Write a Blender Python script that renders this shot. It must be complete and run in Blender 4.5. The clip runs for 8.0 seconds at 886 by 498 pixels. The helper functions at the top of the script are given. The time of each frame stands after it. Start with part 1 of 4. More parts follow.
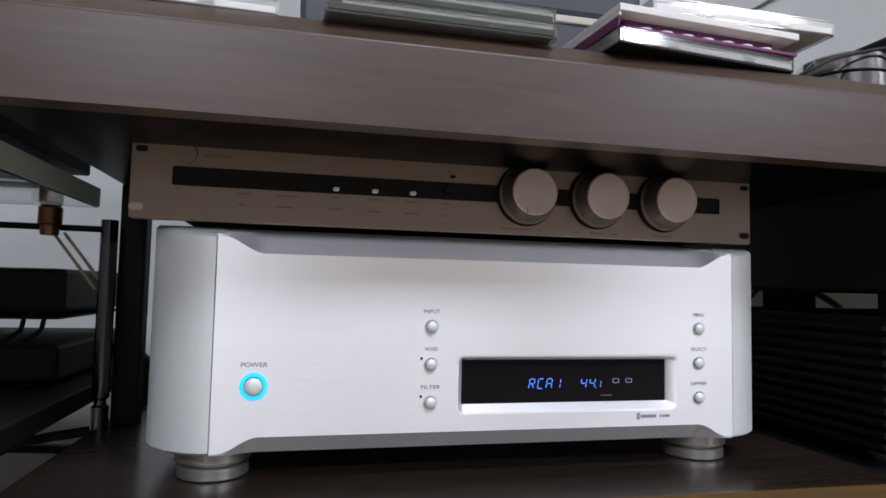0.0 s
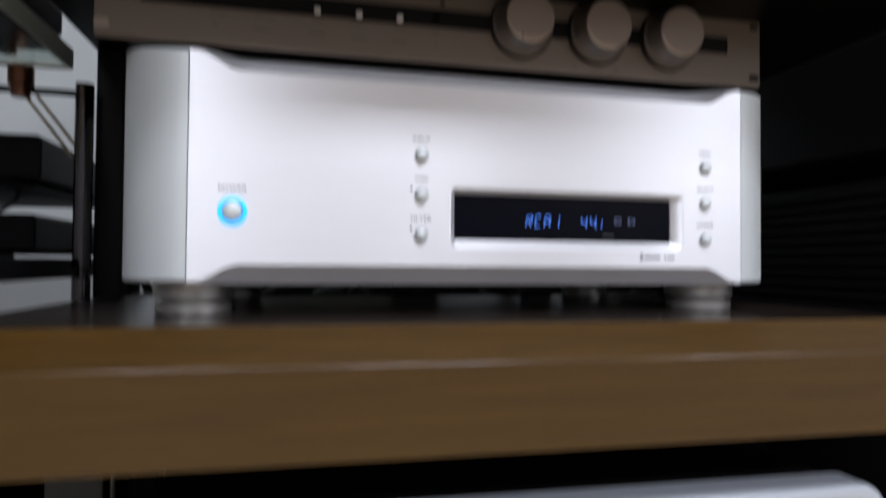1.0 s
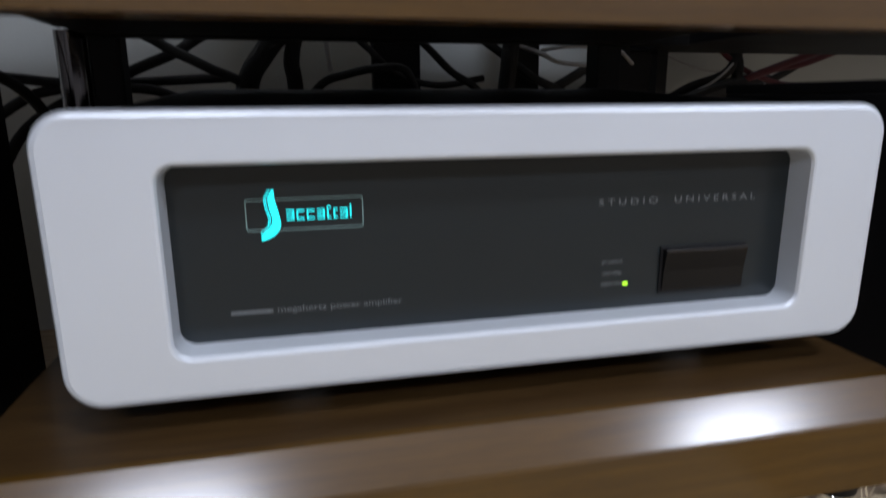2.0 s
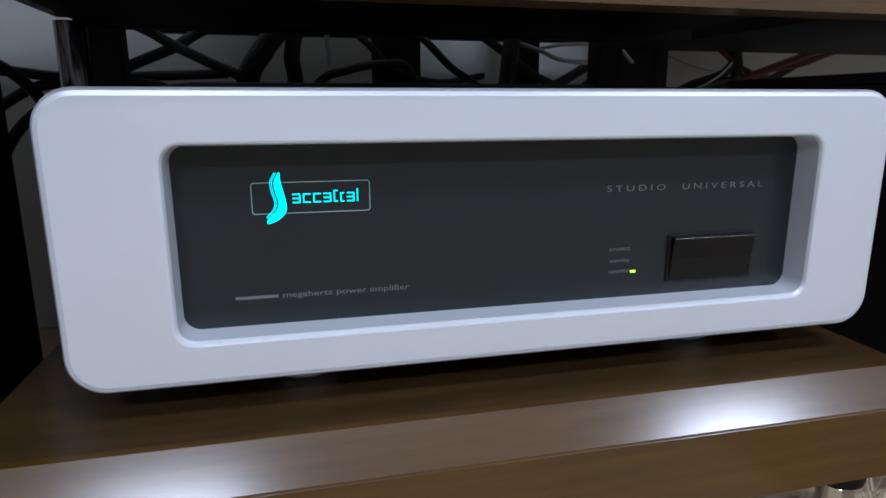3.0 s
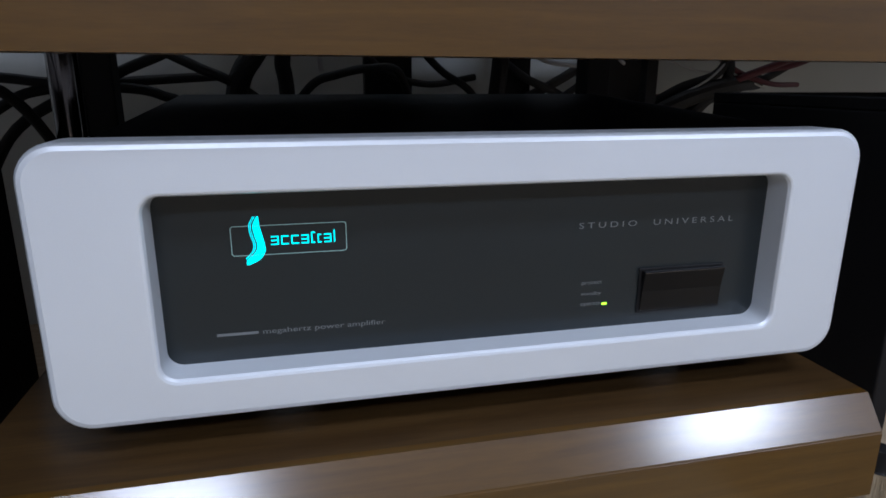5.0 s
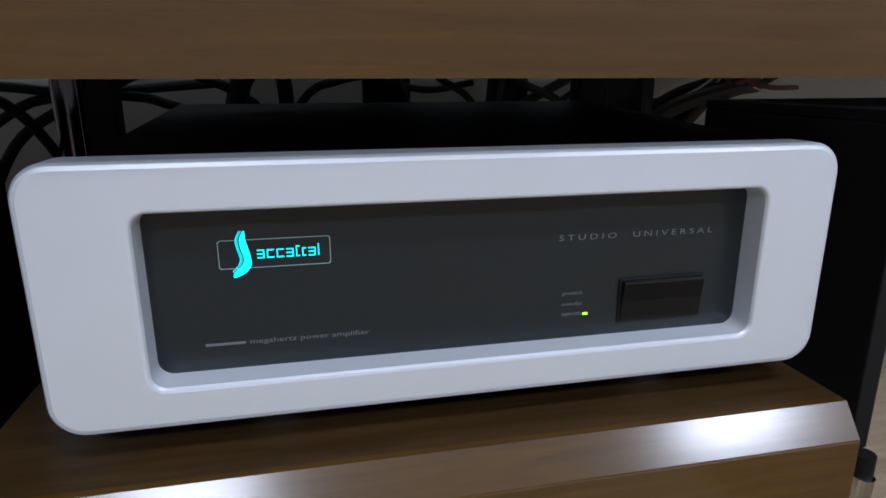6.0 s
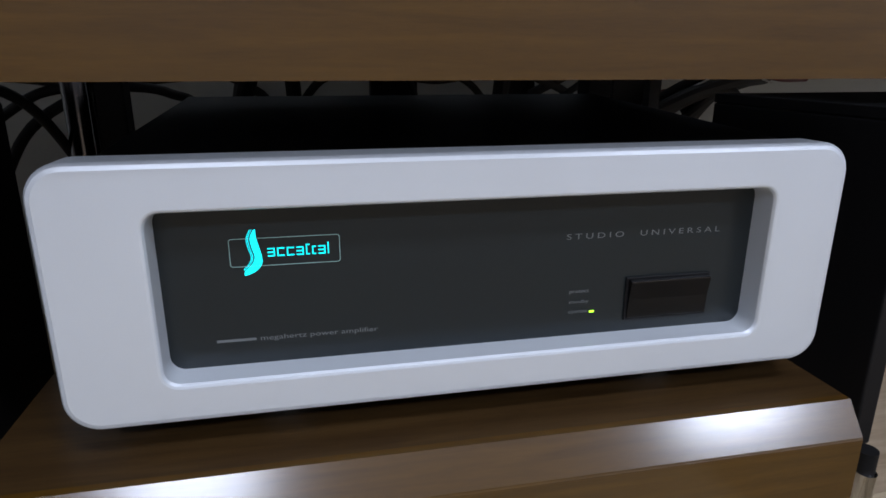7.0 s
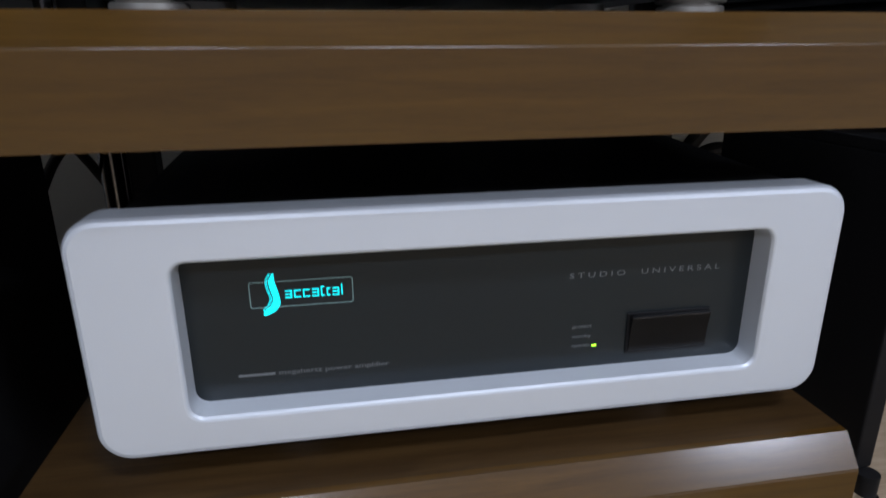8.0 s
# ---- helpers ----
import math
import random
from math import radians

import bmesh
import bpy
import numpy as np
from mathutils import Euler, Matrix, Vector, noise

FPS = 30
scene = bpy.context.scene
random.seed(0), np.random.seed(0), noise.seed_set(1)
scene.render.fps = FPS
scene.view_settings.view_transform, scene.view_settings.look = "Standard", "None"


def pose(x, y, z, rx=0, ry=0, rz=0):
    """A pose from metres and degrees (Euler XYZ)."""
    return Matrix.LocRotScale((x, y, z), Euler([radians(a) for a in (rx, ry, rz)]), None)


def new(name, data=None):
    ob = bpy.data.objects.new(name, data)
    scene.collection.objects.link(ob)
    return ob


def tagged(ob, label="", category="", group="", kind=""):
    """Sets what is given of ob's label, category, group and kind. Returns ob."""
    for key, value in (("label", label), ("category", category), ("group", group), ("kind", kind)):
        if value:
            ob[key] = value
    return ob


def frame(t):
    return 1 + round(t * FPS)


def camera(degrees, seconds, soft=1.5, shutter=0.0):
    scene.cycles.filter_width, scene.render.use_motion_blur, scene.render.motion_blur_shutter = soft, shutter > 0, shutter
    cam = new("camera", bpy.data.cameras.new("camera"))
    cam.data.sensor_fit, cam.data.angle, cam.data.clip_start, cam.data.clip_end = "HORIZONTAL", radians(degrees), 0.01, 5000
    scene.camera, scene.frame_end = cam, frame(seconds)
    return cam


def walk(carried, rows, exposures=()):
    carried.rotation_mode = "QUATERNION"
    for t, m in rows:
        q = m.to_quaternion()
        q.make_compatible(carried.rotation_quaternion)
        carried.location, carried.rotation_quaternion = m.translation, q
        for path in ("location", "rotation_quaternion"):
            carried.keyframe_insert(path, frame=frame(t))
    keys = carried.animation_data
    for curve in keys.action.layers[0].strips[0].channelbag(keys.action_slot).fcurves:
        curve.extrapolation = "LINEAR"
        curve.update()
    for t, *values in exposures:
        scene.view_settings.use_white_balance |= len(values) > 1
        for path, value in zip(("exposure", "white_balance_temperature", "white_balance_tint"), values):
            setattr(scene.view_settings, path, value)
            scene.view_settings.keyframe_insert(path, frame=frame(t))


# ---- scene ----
cam = camera(70.46, 8.0, soft=1.6, shutter=0.5)
ROWS = [
    (0, 0.0262, -0.4234, 0.5651, -12.90, 3.64, -1.27),
    (0.5, 0.0313, -0.4231, 0.5602, -13.01, 3.71, -1.13),
    (0.6, 0.0358, -0.4201, 0.5565, -12.83, 3.25, -1.23),
    (0.7, 0.0371, -0.4139, 0.5434, -12.99, 2.77, -1.25),
    (0.8, 0.0385, -0.4075, 0.5203, -12.94, 2.59, -1.12),
    (0.9, 0.0394, -0.4017, 0.4936, -12.80, 2.29, -0.68),
    (1, 0.0413, -0.3965, 0.4693, -12.68, 1.35, -0.47),
    (1.1, 0.0445, -0.3941, 0.4496, -12.39, -0.32, -0.56),
    (1.2, 0.0463, -0.3901, 0.4312, -12.13, -2.23, -0.53),
    (1.3, 0.0446, -0.3876, 0.4187, -12.49, -4.50, -0.64),
    (1.4, 0.0432, -0.3902, 0.4100, -12.94, -6.65, -0.78),
    (1.5, 0.0430, -0.3818, 0.4017, -13.42, -8.48, 0.48),
    (1.6, 0.0431, -0.3816, 0.3896, -13.57, -10.11, 0.12),
    (1.8, 0.0434, -0.3813, 0.3600, -13.92, -12.57, 0.05),
    (2, 0.0437, -0.3810, 0.3305, -14.27, -13.41, 0.35),
    (2.2, 0.0379, -0.3815, 0.3062, -14.54, -11.83, 0.42),
    (3.5, 0.0368, -0.3763, 0.3297, -14.73, -13.84, -0.00),
    (4, 0.0389, -0.3769, 0.3396, -14.70, -14.49, -0.16),
    (4.5, 0.0438, -0.3795, 0.3479, -14.51, -14.70, -0.16),
    (5, 0.0515, -0.3845, 0.3573, -14.50, -15.17, -0.19),
    (6.5, 0.0694, -0.3986, 0.3739, -13.23, -15.74, 0.05),
    (7, 0.0639, -0.3964, 0.3779, -13.13, -16.75, -0.16),
    (7.5, 0.0686, -0.4000, 0.3790, -12.03, -16.70, 0.16),
    (8, 0.0704, -0.4075, 0.4169, -11.26, -17.88, 0.33),
]
EXPOSURES = [(0.0, 0.24, 6000, 17), (1.0, 0.22, 6000, 17), (1.4, 0.12, 6000, 17), (2.0, 0.30, 5900, 16), (3.5, 0.31, 5420, 16), (5.0, 0.27, 5520, 16), (6.5, 0.23, 5700, 16), (8.0, 0.18, 5700, 16)]
walk(cam, [(t, pose(x, y, z, 90 + pitch, roll, yaw)) for t, x, y, z, yaw, pitch, roll in ROWS], EXPOSURES)

# ---- light ----
world = bpy.data.worlds.new("room_light")
scene.world = world
world.use_nodes = True
world.node_tree.nodes["Background"].inputs[0].default_value = (0.8, 0.9, 1.0, 1)
world.node_tree.nodes["Background"].inputs[1].default_value = 0.02
# First two follow the chamfer glints; the third is added to light upper faces.
LAMPS = [(-0.8, -3.0, 47.0), (2.75, -3.0, 60.0), (0.5, -1.35, 21.0)]
ROOM = (-2.6, 3.6, -4.2, 0.62, 2.4)


# ---- helpers of this scene ----
def link_mesh(name, bm, mat, smooth=False):
    me = bpy.data.meshes.new(name)
    bmesh.ops.recalc_face_normals(bm, faces=bm.faces)
    for e in bm.edges:
        if len(e.link_faces) == 2 and e.calc_face_angle() > 0.5:
            e.smooth = False
    bm.to_mesh(me)
    bm.free()
    if smooth:
        for p in me.polygons:
            p.use_smooth = True
    if mat:
        me.materials.append(mat)
    return new(name, me)


def part(name, bm, mat, parent, label="", smooth=False):
    ob = link_mesh(name, bm, mat, smooth)
    ob.parent = parent
    if label:
        tagged(ob, label)
    return ob


def thing(name, label, category, m=None, group="", kind=""):
    ob = new(name)
    ob.empty_display_size = 0.02
    if m is not None:
        ob.matrix_basis = m
    return tagged(ob, label, category, group, kind)


def box(x0, x1, y0, y1, z0, z1, bevel=0.0, seg=2, bm=None):
    own = bmesh.new()
    bmesh.ops.create_cube(own, size=1)
    for v in own.verts:
        v.co = Vector(((x0 + x1) / 2 + v.co.x * (x1 - x0), (y0 + y1) / 2 + v.co.y * (y1 - y0), (z0 + z1) / 2 + v.co.z * (z1 - z0)))
    if bevel > 0:
        bmesh.ops.bevel(own, geom=own.edges[:], offset=bevel, segments=seg, affect="EDGES", profile=0.5)
    if bm is None:
        return own
    me = bpy.data.meshes.new("tmp")
    own.to_mesh(me)
    own.free()
    bm.from_mesh(me)
    bpy.data.meshes.remove(me)
    return bm


def lathe(profile, m, n=40, bm=None):
    """Surface of revolution round local z; profile: (radius, height) pairs."""
    bm = bm or bmesh.new()
    rings = []
    for r, h in profile:
        if r < 1e-6:
            rings.append([bm.verts.new(m @ Vector((0, 0, h)))])
        else:
            rings.append([bm.verts.new(m @ Vector((r * math.cos(2 * math.pi * i / n), r * math.sin(2 * math.pi * i / n), h))) for i in range(n)])
    for a, b in zip(rings, rings[1:]):
        for i in range(n):
            j = (i + 1) % n
            if len(a) == 1 and len(b) > 1:
                bm.faces.new((a[0], b[i], b[j]))
            elif len(b) == 1 and len(a) > 1:
                bm.faces.new((a[i], a[j], b[0]))
            elif len(a) > 1:
                bm.faces.new((a[i], a[j], b[j], b[i]))
    return bm


def towards_front(x, y, z):
    """Local z turns to world -y, towards the viewer."""
    return Matrix.Translation((x, y, z)) @ Matrix.Rotation(radians(90), 4, "X")


def rounded(x0, x1, z0, z1, r, n=8):
    pts = []
    for cx, cz, a0 in ((x1 - r, z1 - r, 0), (x0 + r, z1 - r, 90), (x0 + r, z0 + r, 180), (x1 - r, z0 + r, 270)):
        for i in range(n + 1):
            a = radians(a0 + 90 * i / n)
            pts.append((cx + r * math.cos(a), cz + r * math.sin(a)))
    return pts


def loft(loops, cap_first=False, cap_last=False, bm=None, close=False):
    """Joins closed loops of 3D points, all of one length."""
    bm = bm or bmesh.new()
    rows = [[bm.verts.new(p) for p in lo] for lo in loops]
    pairs = list(zip(rows, rows[1:])) + ([(rows[-1], rows[0])] if close else [])
    n = len(rows[0])
    for a, b in pairs:
        for i in range(n):
            j = (i + 1) % n
            bm.faces.new((a[i], a[j], b[j], b[i]))
    if cap_first:
        bm.faces.new(rows[0])
    if cap_last:
        bm.faces.new(rows[-1])
    return bm


def tube(points, radius, n=10, bm=None):
    """A round cable through the points, smoothed by Catmull-Rom."""
    bm = bm or bmesh.new()
    pts = [Vector(p) for p in points]
    ext = [pts[0] * 2 - pts[1]] + pts + [pts[-1] * 2 - pts[-2]]
    line = []
    for i in range(1, len(ext) - 2):
        p0, p1, p2, p3 = ext[i - 1:i + 3]
        for k in range(8):
            u = k / 8
            line.append(0.5 * (2 * p1 + (p2 - p0) * u + (2 * p0 - 5 * p1 + 4 * p2 - p3) * u * u + (3 * p1 - p0 - 3 * p2 + p3) * u ** 3))
    line.append(pts[-1])
    up = Vector((0.31, 0.17, 0.93)).normalized()
    rings = []
    for i, p in enumerate(line):
        d = (line[min(i + 1, len(line) - 1)] - line[max(i - 1, 0)]).normalized()
        s = d.cross(up).normalized()
        w = s.cross(d)
        rings.append([bm.verts.new(p + radius * (math.cos(2 * math.pi * k / n) * s + math.sin(2 * math.pi * k / n) * w)) for k in range(n)])
    for a, b in zip(rings, rings[1:]):
        for k in range(n):
            j = (k + 1) % n
            bm.faces.new((a[k], a[j], b[j], b[k]))
    bm.faces.new(rings[0])
    bm.faces.new(rings[-1])
    return bm


def lettering(text, x, y, z, width, height, mat, parent, name="lettering", shear=0.0, gap=1.0, depth=0.0002):
    """Raised print, set centred at x, z on a face towards -y."""
    cu = bpy.data.curves.new("txt", "FONT")
    cu.body, cu.align_x, cu.align_y, cu.extrude, cu.shear, cu.space_character = text, "CENTER", "CENTER", 0.0, shear, gap
    cu.resolution_u = 3
    tmp = new("txt", cu)
    bpy.context.view_layer.update()
    me = bpy.data.meshes.new_from_object(tmp.evaluated_get(bpy.context.evaluated_depsgraph_get()))
    bpy.data.objects.remove(tmp)
    bpy.data.curves.remove(cu)
    xs, ys = [v.co.x for v in me.vertices], [v.co.y for v in me.vertices]
    for v in me.vertices:
        u = (v.co.x - min(xs)) / (max(xs) - min(xs)) - 0.5
        w = (v.co.y - min(ys)) / (max(ys) - min(ys)) - 0.5
        v.co = Vector((x + u * width, y - depth, z + w * height))
    me.name = name
    me.materials.append(mat)
    ob = new(name, me)
    ob.parent = parent
    return ob


# ---- materials ----
def material(name, colour, rough=0.5, metal=0.0, grain=(0, 0, 0), grain_scale=(60, 60, 60), stain=0.06, bump=0.0, coat=0.0, coat_rough=0.1, fine=400.0, spec=0.5, aniso=0.0):
    m = bpy.data.materials.new(name)
    m.use_nodes = True
    nt = m.node_tree
    b = nt.nodes["Principled BSDF"]
    b.inputs["Metallic"].default_value = metal
    b.inputs["Specular IOR Level"].default_value = spec
    b.inputs["Coat Weight"].default_value = coat
    b.inputs["Coat Roughness"].default_value = coat_rough
    tc = nt.nodes.new("ShaderNodeTexCoord")
    n1 = nt.nodes.new("ShaderNodeTexNoise")
    n1.inputs["Scale"].default_value, n1.inputs["Detail"].default_value = 9.0, 4
    n2 = nt.nodes.new("ShaderNodeTexNoise")
    n2.inputs["Scale"].default_value, n2.inputs["Detail"].default_value = fine, 3
    mp = nt.nodes.new("ShaderNodeMapping")
    mp.inputs["Scale"].default_value = grain_scale
    nt.links.new(tc.outputs["Object"], n1.inputs["Vector"])
    nt.links.new(tc.outputs["Object"], mp.inputs["Vector"])
    n2.inputs["Scale"].default_value = 1.0 if grain_scale != (60, 60, 60) else fine
    nt.links.new(mp.outputs[0] if grain_scale != (60, 60, 60) else tc.outputs["Object"], n2.inputs["Vector"])
    mixv = nt.nodes.new("ShaderNodeMath")
    mixv.operation = "MULTIPLY_ADD"
    nt.links.new(n1.outputs[0], mixv.inputs[0])
    mixv.inputs[1].default_value = 2 * stain
    mixv.inputs[2].default_value = 1 - stain
    mixg = nt.nodes.new("ShaderNodeMath")
    mixg.operation = "MULTIPLY_ADD"
    nt.links.new(n2.outputs[0], mixg.inputs[0])
    mixg.inputs[1].default_value = 2 * grain[0]
    mixg.inputs[2].default_value = 1 - grain[0]
    mul = nt.nodes.new("ShaderNodeMath")
    mul.operation = "MULTIPLY"
    nt.links.new(mixv.outputs[0], mul.inputs[0])
    nt.links.new(mixg.outputs[0], mul.inputs[1])
    vm = nt.nodes.new("ShaderNodeVectorMath")
    vm.operation = "SCALE"
    vm.inputs[0].default_value = colour
    nt.links.new(mul.outputs[0], vm.inputs["Scale"])
    nt.links.new(vm.outputs[0], b.inputs["Base Color"])
    rr = nt.nodes.new("ShaderNodeMath")
    rr.operation = "MULTIPLY_ADD"
    nt.links.new(n1.outputs[0], rr.inputs[0])
    rr.inputs[1].default_value = rough * 0.3
    rr.inputs[2].default_value = rough * 0.85
    nt.links.new(rr.outputs[0], b.inputs["Roughness"])
    if aniso:
        up = nt.nodes.new("ShaderNodeCombineXYZ")
        up.inputs[2].default_value = 1.0
        nt.links.new(up.outputs[0], b.inputs["Tangent"])
        b.inputs["Anisotropic"].default_value = aniso
    if bump:
        bp = nt.nodes.new("ShaderNodeBump")
        bp.inputs["Strength"].default_value = bump
        bp.inputs["Distance"].default_value = 0.0005
        nt.links.new(n2.outputs[0], bp.inputs["Height"])
        nt.links.new(bp.outputs[0], b.inputs["Normal"])
    return m


def wood(name, dark, light, rough, coat, coat_rough, coat_ior=1.5):
    m = bpy.data.materials.new(name)
    m.use_nodes = True
    nt = m.node_tree
    b = nt.nodes["Principled BSDF"]
    tc = nt.nodes.new("ShaderNodeTexCoord")
    mp = nt.nodes.new("ShaderNodeMapping")
    mp.inputs["Scale"].default_value = (9.0, 130.0, 130.0)
    nt.links.new(tc.outputs["Object"], mp.inputs["Vector"])
    n1 = nt.nodes.new("ShaderNodeTexNoise")
    n1.inputs["Scale"].default_value, n1.inputs["Detail"].default_value, n1.inputs["Distortion"].default_value = 1.0, 6, 0.6
    nt.links.new(mp.outputs[0], n1.inputs["Vector"])
    mp2 = nt.nodes.new("ShaderNodeMapping")
    mp2.inputs["Scale"].default_value = (90.0, 900.0, 900.0)
    nt.links.new(tc.outputs["Object"], mp2.inputs["Vector"])
    n2 = nt.nodes.new("ShaderNodeTexNoise")
    n2.inputs["Scale"].default_value, n2.inputs["Detail"].default_value = 1.0, 3
    nt.links.new(mp2.outputs[0], n2.inputs["Vector"])
    add = nt.nodes.new("ShaderNodeMath")
    add.operation = "MULTIPLY_ADD"
    nt.links.new(n2.outputs[0], add.inputs[0])
    add.inputs[1].default_value = 0.35
    nt.links.new(n1.outputs[0], add.inputs[2])
    ramp = nt.nodes.new("ShaderNodeValToRGB")
    ramp.color_ramp.elements[0].position, ramp.color_ramp.elements[0].color = 0.42, (*dark, 1)
    ramp.color_ramp.elements[1].position, ramp.color_ramp.elements[1].color = 0.92, (*light, 1)
    nt.links.new(add.outputs[0], ramp.inputs[0])
    nt.links.new(ramp.outputs[0], b.inputs["Base Color"])
    b.inputs["Roughness"].default_value = rough
    b.inputs["Coat Weight"].default_value = coat
    b.inputs["Coat Roughness"].default_value = coat_rough
    b.inputs["Coat IOR"].default_value = coat_ior
    b.inputs["Specular IOR Level"].default_value = 0.2
    bp = nt.nodes.new("ShaderNodeBump")
    bp.inputs["Strength"].default_value, bp.inputs["Distance"].default_value = 0.10, 0.0003
    nt.links.new(n2.outputs[0], bp.inputs["Height"])
    nt.links.new(bp.outputs[0], b.inputs["Normal"])
    return m


def glow(name, colour, strength):
    m = bpy.data.materials.new(name)
    m.use_nodes = True
    b = m.node_tree.nodes["Principled BSDF"]
    b.inputs["Base Color"].default_value = (*colour, 1)
    b.inputs["Emission Color"].default_value = (*colour, 1)
    b.inputs["Emission Strength"].default_value = strength
    return m


def glass(name, colour, rough=0.02):
    m = bpy.data.materials.new(name)
    m.use_nodes = True
    b = m.node_tree.nodes["Principled BSDF"]
    b.inputs["Base Color"].default_value = (*colour, 1)
    b.inputs["Transmission Weight"].default_value = 1.0
    b.inputs["Roughness"].default_value = rough
    b.inputs["IOR"].default_value = 1.5
    return m


WOOD = wood("walnut_veneer", (0.054, 0.0252, 0.0019), (0.085, 0.0412, 0.0036), 0.5, 1.0, 0.185, 1.5)
# Walnut darkened for the shade that falls on the lower board.
SHADEDWOOD = wood("walnut_shade_toned", (0.030, 0.0152, 0.0046), (0.056, 0.0300, 0.0088), 0.5, 0.7, 0.22, 1.45)
# Grey reflected sheen of the top shelf, mixed into the wood colour.
SHEENWOOD = wood("sheen_greyed_veneer", (0.048, 0.0275, 0.0165), (0.074, 0.0450, 0.0285), 0.5, 1.0, 0.40, 1.5)
# Darker again: the shade on the board under the converter is in the colour.
DEEPSHADEWOOD = wood("walnut_deep_shade_toned", (0.012, 0.0076, 0.0050), (0.030, 0.0190, 0.0125), 0.5, 0.9, 0.2, 1.5)
WALL = material("white_wallpaper", (0.58, 0.61, 0.595), 0.9, grain=(0.05, 0, 0), fine=300, bump=0.15)
# For the three unseen walls; the grey is set to hold fill light down.
UNSEENWALL = material("grey_unseen_wall", (0.19, 0.185, 0.19), 0.9, grain=(0.2, 0, 0), fine=200, bump=0.2)
CEIL = material("ceiling_paint", (0.86, 0.85, 0.85), 0.9, grain=(0.04, 0, 0), fine=200)
FLOORM = wood("oak_floorboards", (0.25, 0.18, 0.11), (0.40, 0.31, 0.21), 0.4, 0.3, 0.2)
RUGM = material("beige_pile", (0.46, 0.37, 0.24), 1.0, grain=(0.4, 0, 0), fine=500, stain=0.25, bump=1.0)
SILVER = material("brushed_aluminium", (0.90, 0.90, 0.91), 0.45, 0.60, grain=(0.04, 0, 0), grain_scale=(14, 1100, 1100), stain=0.02, bump=0.05, aniso=0.8)
SILVER_SIDE = material("satin_aluminium", (0.77, 0.81, 0.80), 0.52, 0.35, grain=(0.03, 0, 0), grain_scale=(900, 900, 12), stain=0.03, bump=0.05)
WARM_ALU = material("champagne_aluminium", (0.335, 0.276, 0.225), 0.42, 0.75, grain=(0.05, 0, 0), grain_scale=(15, 800, 800), stain=0.06, bump=0.06)
# Dark surroundings mirrored in the knob flanks, put into the colour.
KNOBSIDE = material("reflection_dark_flank", (0.17, 0.145, 0.125), 0.45, 0.7, grain=(0.05, 0, 0), fine=900, stain=0.05)
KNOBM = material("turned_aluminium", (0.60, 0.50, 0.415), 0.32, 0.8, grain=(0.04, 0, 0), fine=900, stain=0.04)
AMPFACE = material("bead_blasted_aluminium", (0.68, 0.72, 0.77), 0.42, 0.35, grain=(0.03, 0, 0), fine=1500, stain=0.03, bump=0.04)
BLACK = material("black_steel", (0.0065, 0.0062, 0.0068), 0.55, spec=0.25, grain=(0.2, 0, 0), fine=800, stain=0.2)
BLACKGLOSS = material("black_plastic", (0.005, 0.005, 0.0055), 0.2, grain=(0.1, 0, 0), spec=0.25)
DARKCHROME = material("black_nickel", (0.13, 0.123, 0.12), 0.12, 1.0, stain=0.05)
# For the sheet that darkens the shaded underside of the top shelf.
UNDERM = material("satin_black_shade_sheet", (0.004, 0.0038, 0.004), 0.34, spec=0.04, grain=(0.15, 0, 0), fine=500)
DARKPANEL = material("charcoal_glass_panel", (0.0120, 0.0162, 0.0182), 0.32, grain=(0.05, 0, 0), fine=900, stain=0.08, spec=0.36)
RUBBER = material("black_cable_jacket", (0.014, 0.014, 0.015), 0.6, grain=(0.25, 0, 0), fine=900, stain=0.2)
CHROME = material("chrome", (0.75, 0.74, 0.72), 0.10, 1.0, stain=0.02)
COPPER = material("copper_bronze", (0.22, 0.11, 0.07), 0.3, 0.9, stain=0.1)
GLASSM = glass("green_shelf_glass", (0.80, 0.90, 0.85))
CLEAR = glass("clear_polystyrene", (0.93, 0.95, 0.94), 0.06)
CLEAR.node_tree.nodes["Principled BSDF"].inputs["Transmission Weight"].default_value = 0.93
EDGEGLASS = material("ground_glass_edge", (0.55, 0.62, 0.56), 0.35, stain=0.2)
FROST = glass("hazy_polystyrene", (0.95, 0.97, 0.96), 0.10)
FROST.node_tree.nodes["Principled BSDF"].inputs["Transmission Weight"].default_value = 0.55
WINDOW = material("smoked_display_window", (0.0012, 0.0012, 0.0045), 0.04, stain=0.02, spec=0.25)
FAINT = material("faint_print", (0.19, 0.165, 0.14), 0.7)
INK = material("grey_silkscreen", (0.10, 0.10, 0.11), 0.7)
SOFTINK = material("soft_grey_silkscreen", (0.26, 0.26, 0.28), 0.7)
PALEINK = material("pale_silkscreen", (0.135, 0.145, 0.15), 0.7)
FOOTM = material("dull_foot_metal", (0.54, 0.52, 0.47), 0.38, 0.8, grain=(0.05, 0, 0), fine=700)
CYAN = glow("cyan_backlight", (0.03, 0.80, 0.78), 1.1)
CYANDIM = material("pale_green_outline", (0.30, 0.48, 0.46), 0.6)
RINGBLUE = glow("blue_light_ring", (0.01, 0.38, 0.85), 1.3)
DIGIT = glow("blue_fluorescent_segment", (0.10, 0.28, 1.0), 0.75)
GREENLED = glow("green_led", (0.45, 1.0, 0.02), 1.6)
LAMPM = glow("ceiling_lamp_diffuser", (0.93, 0.97, 1.0), 6.0)
PURPLE = material("purple_card", (0.17, 0.035, 0.14), 0.5, grain=(0.2, 0, 0), fine=300)
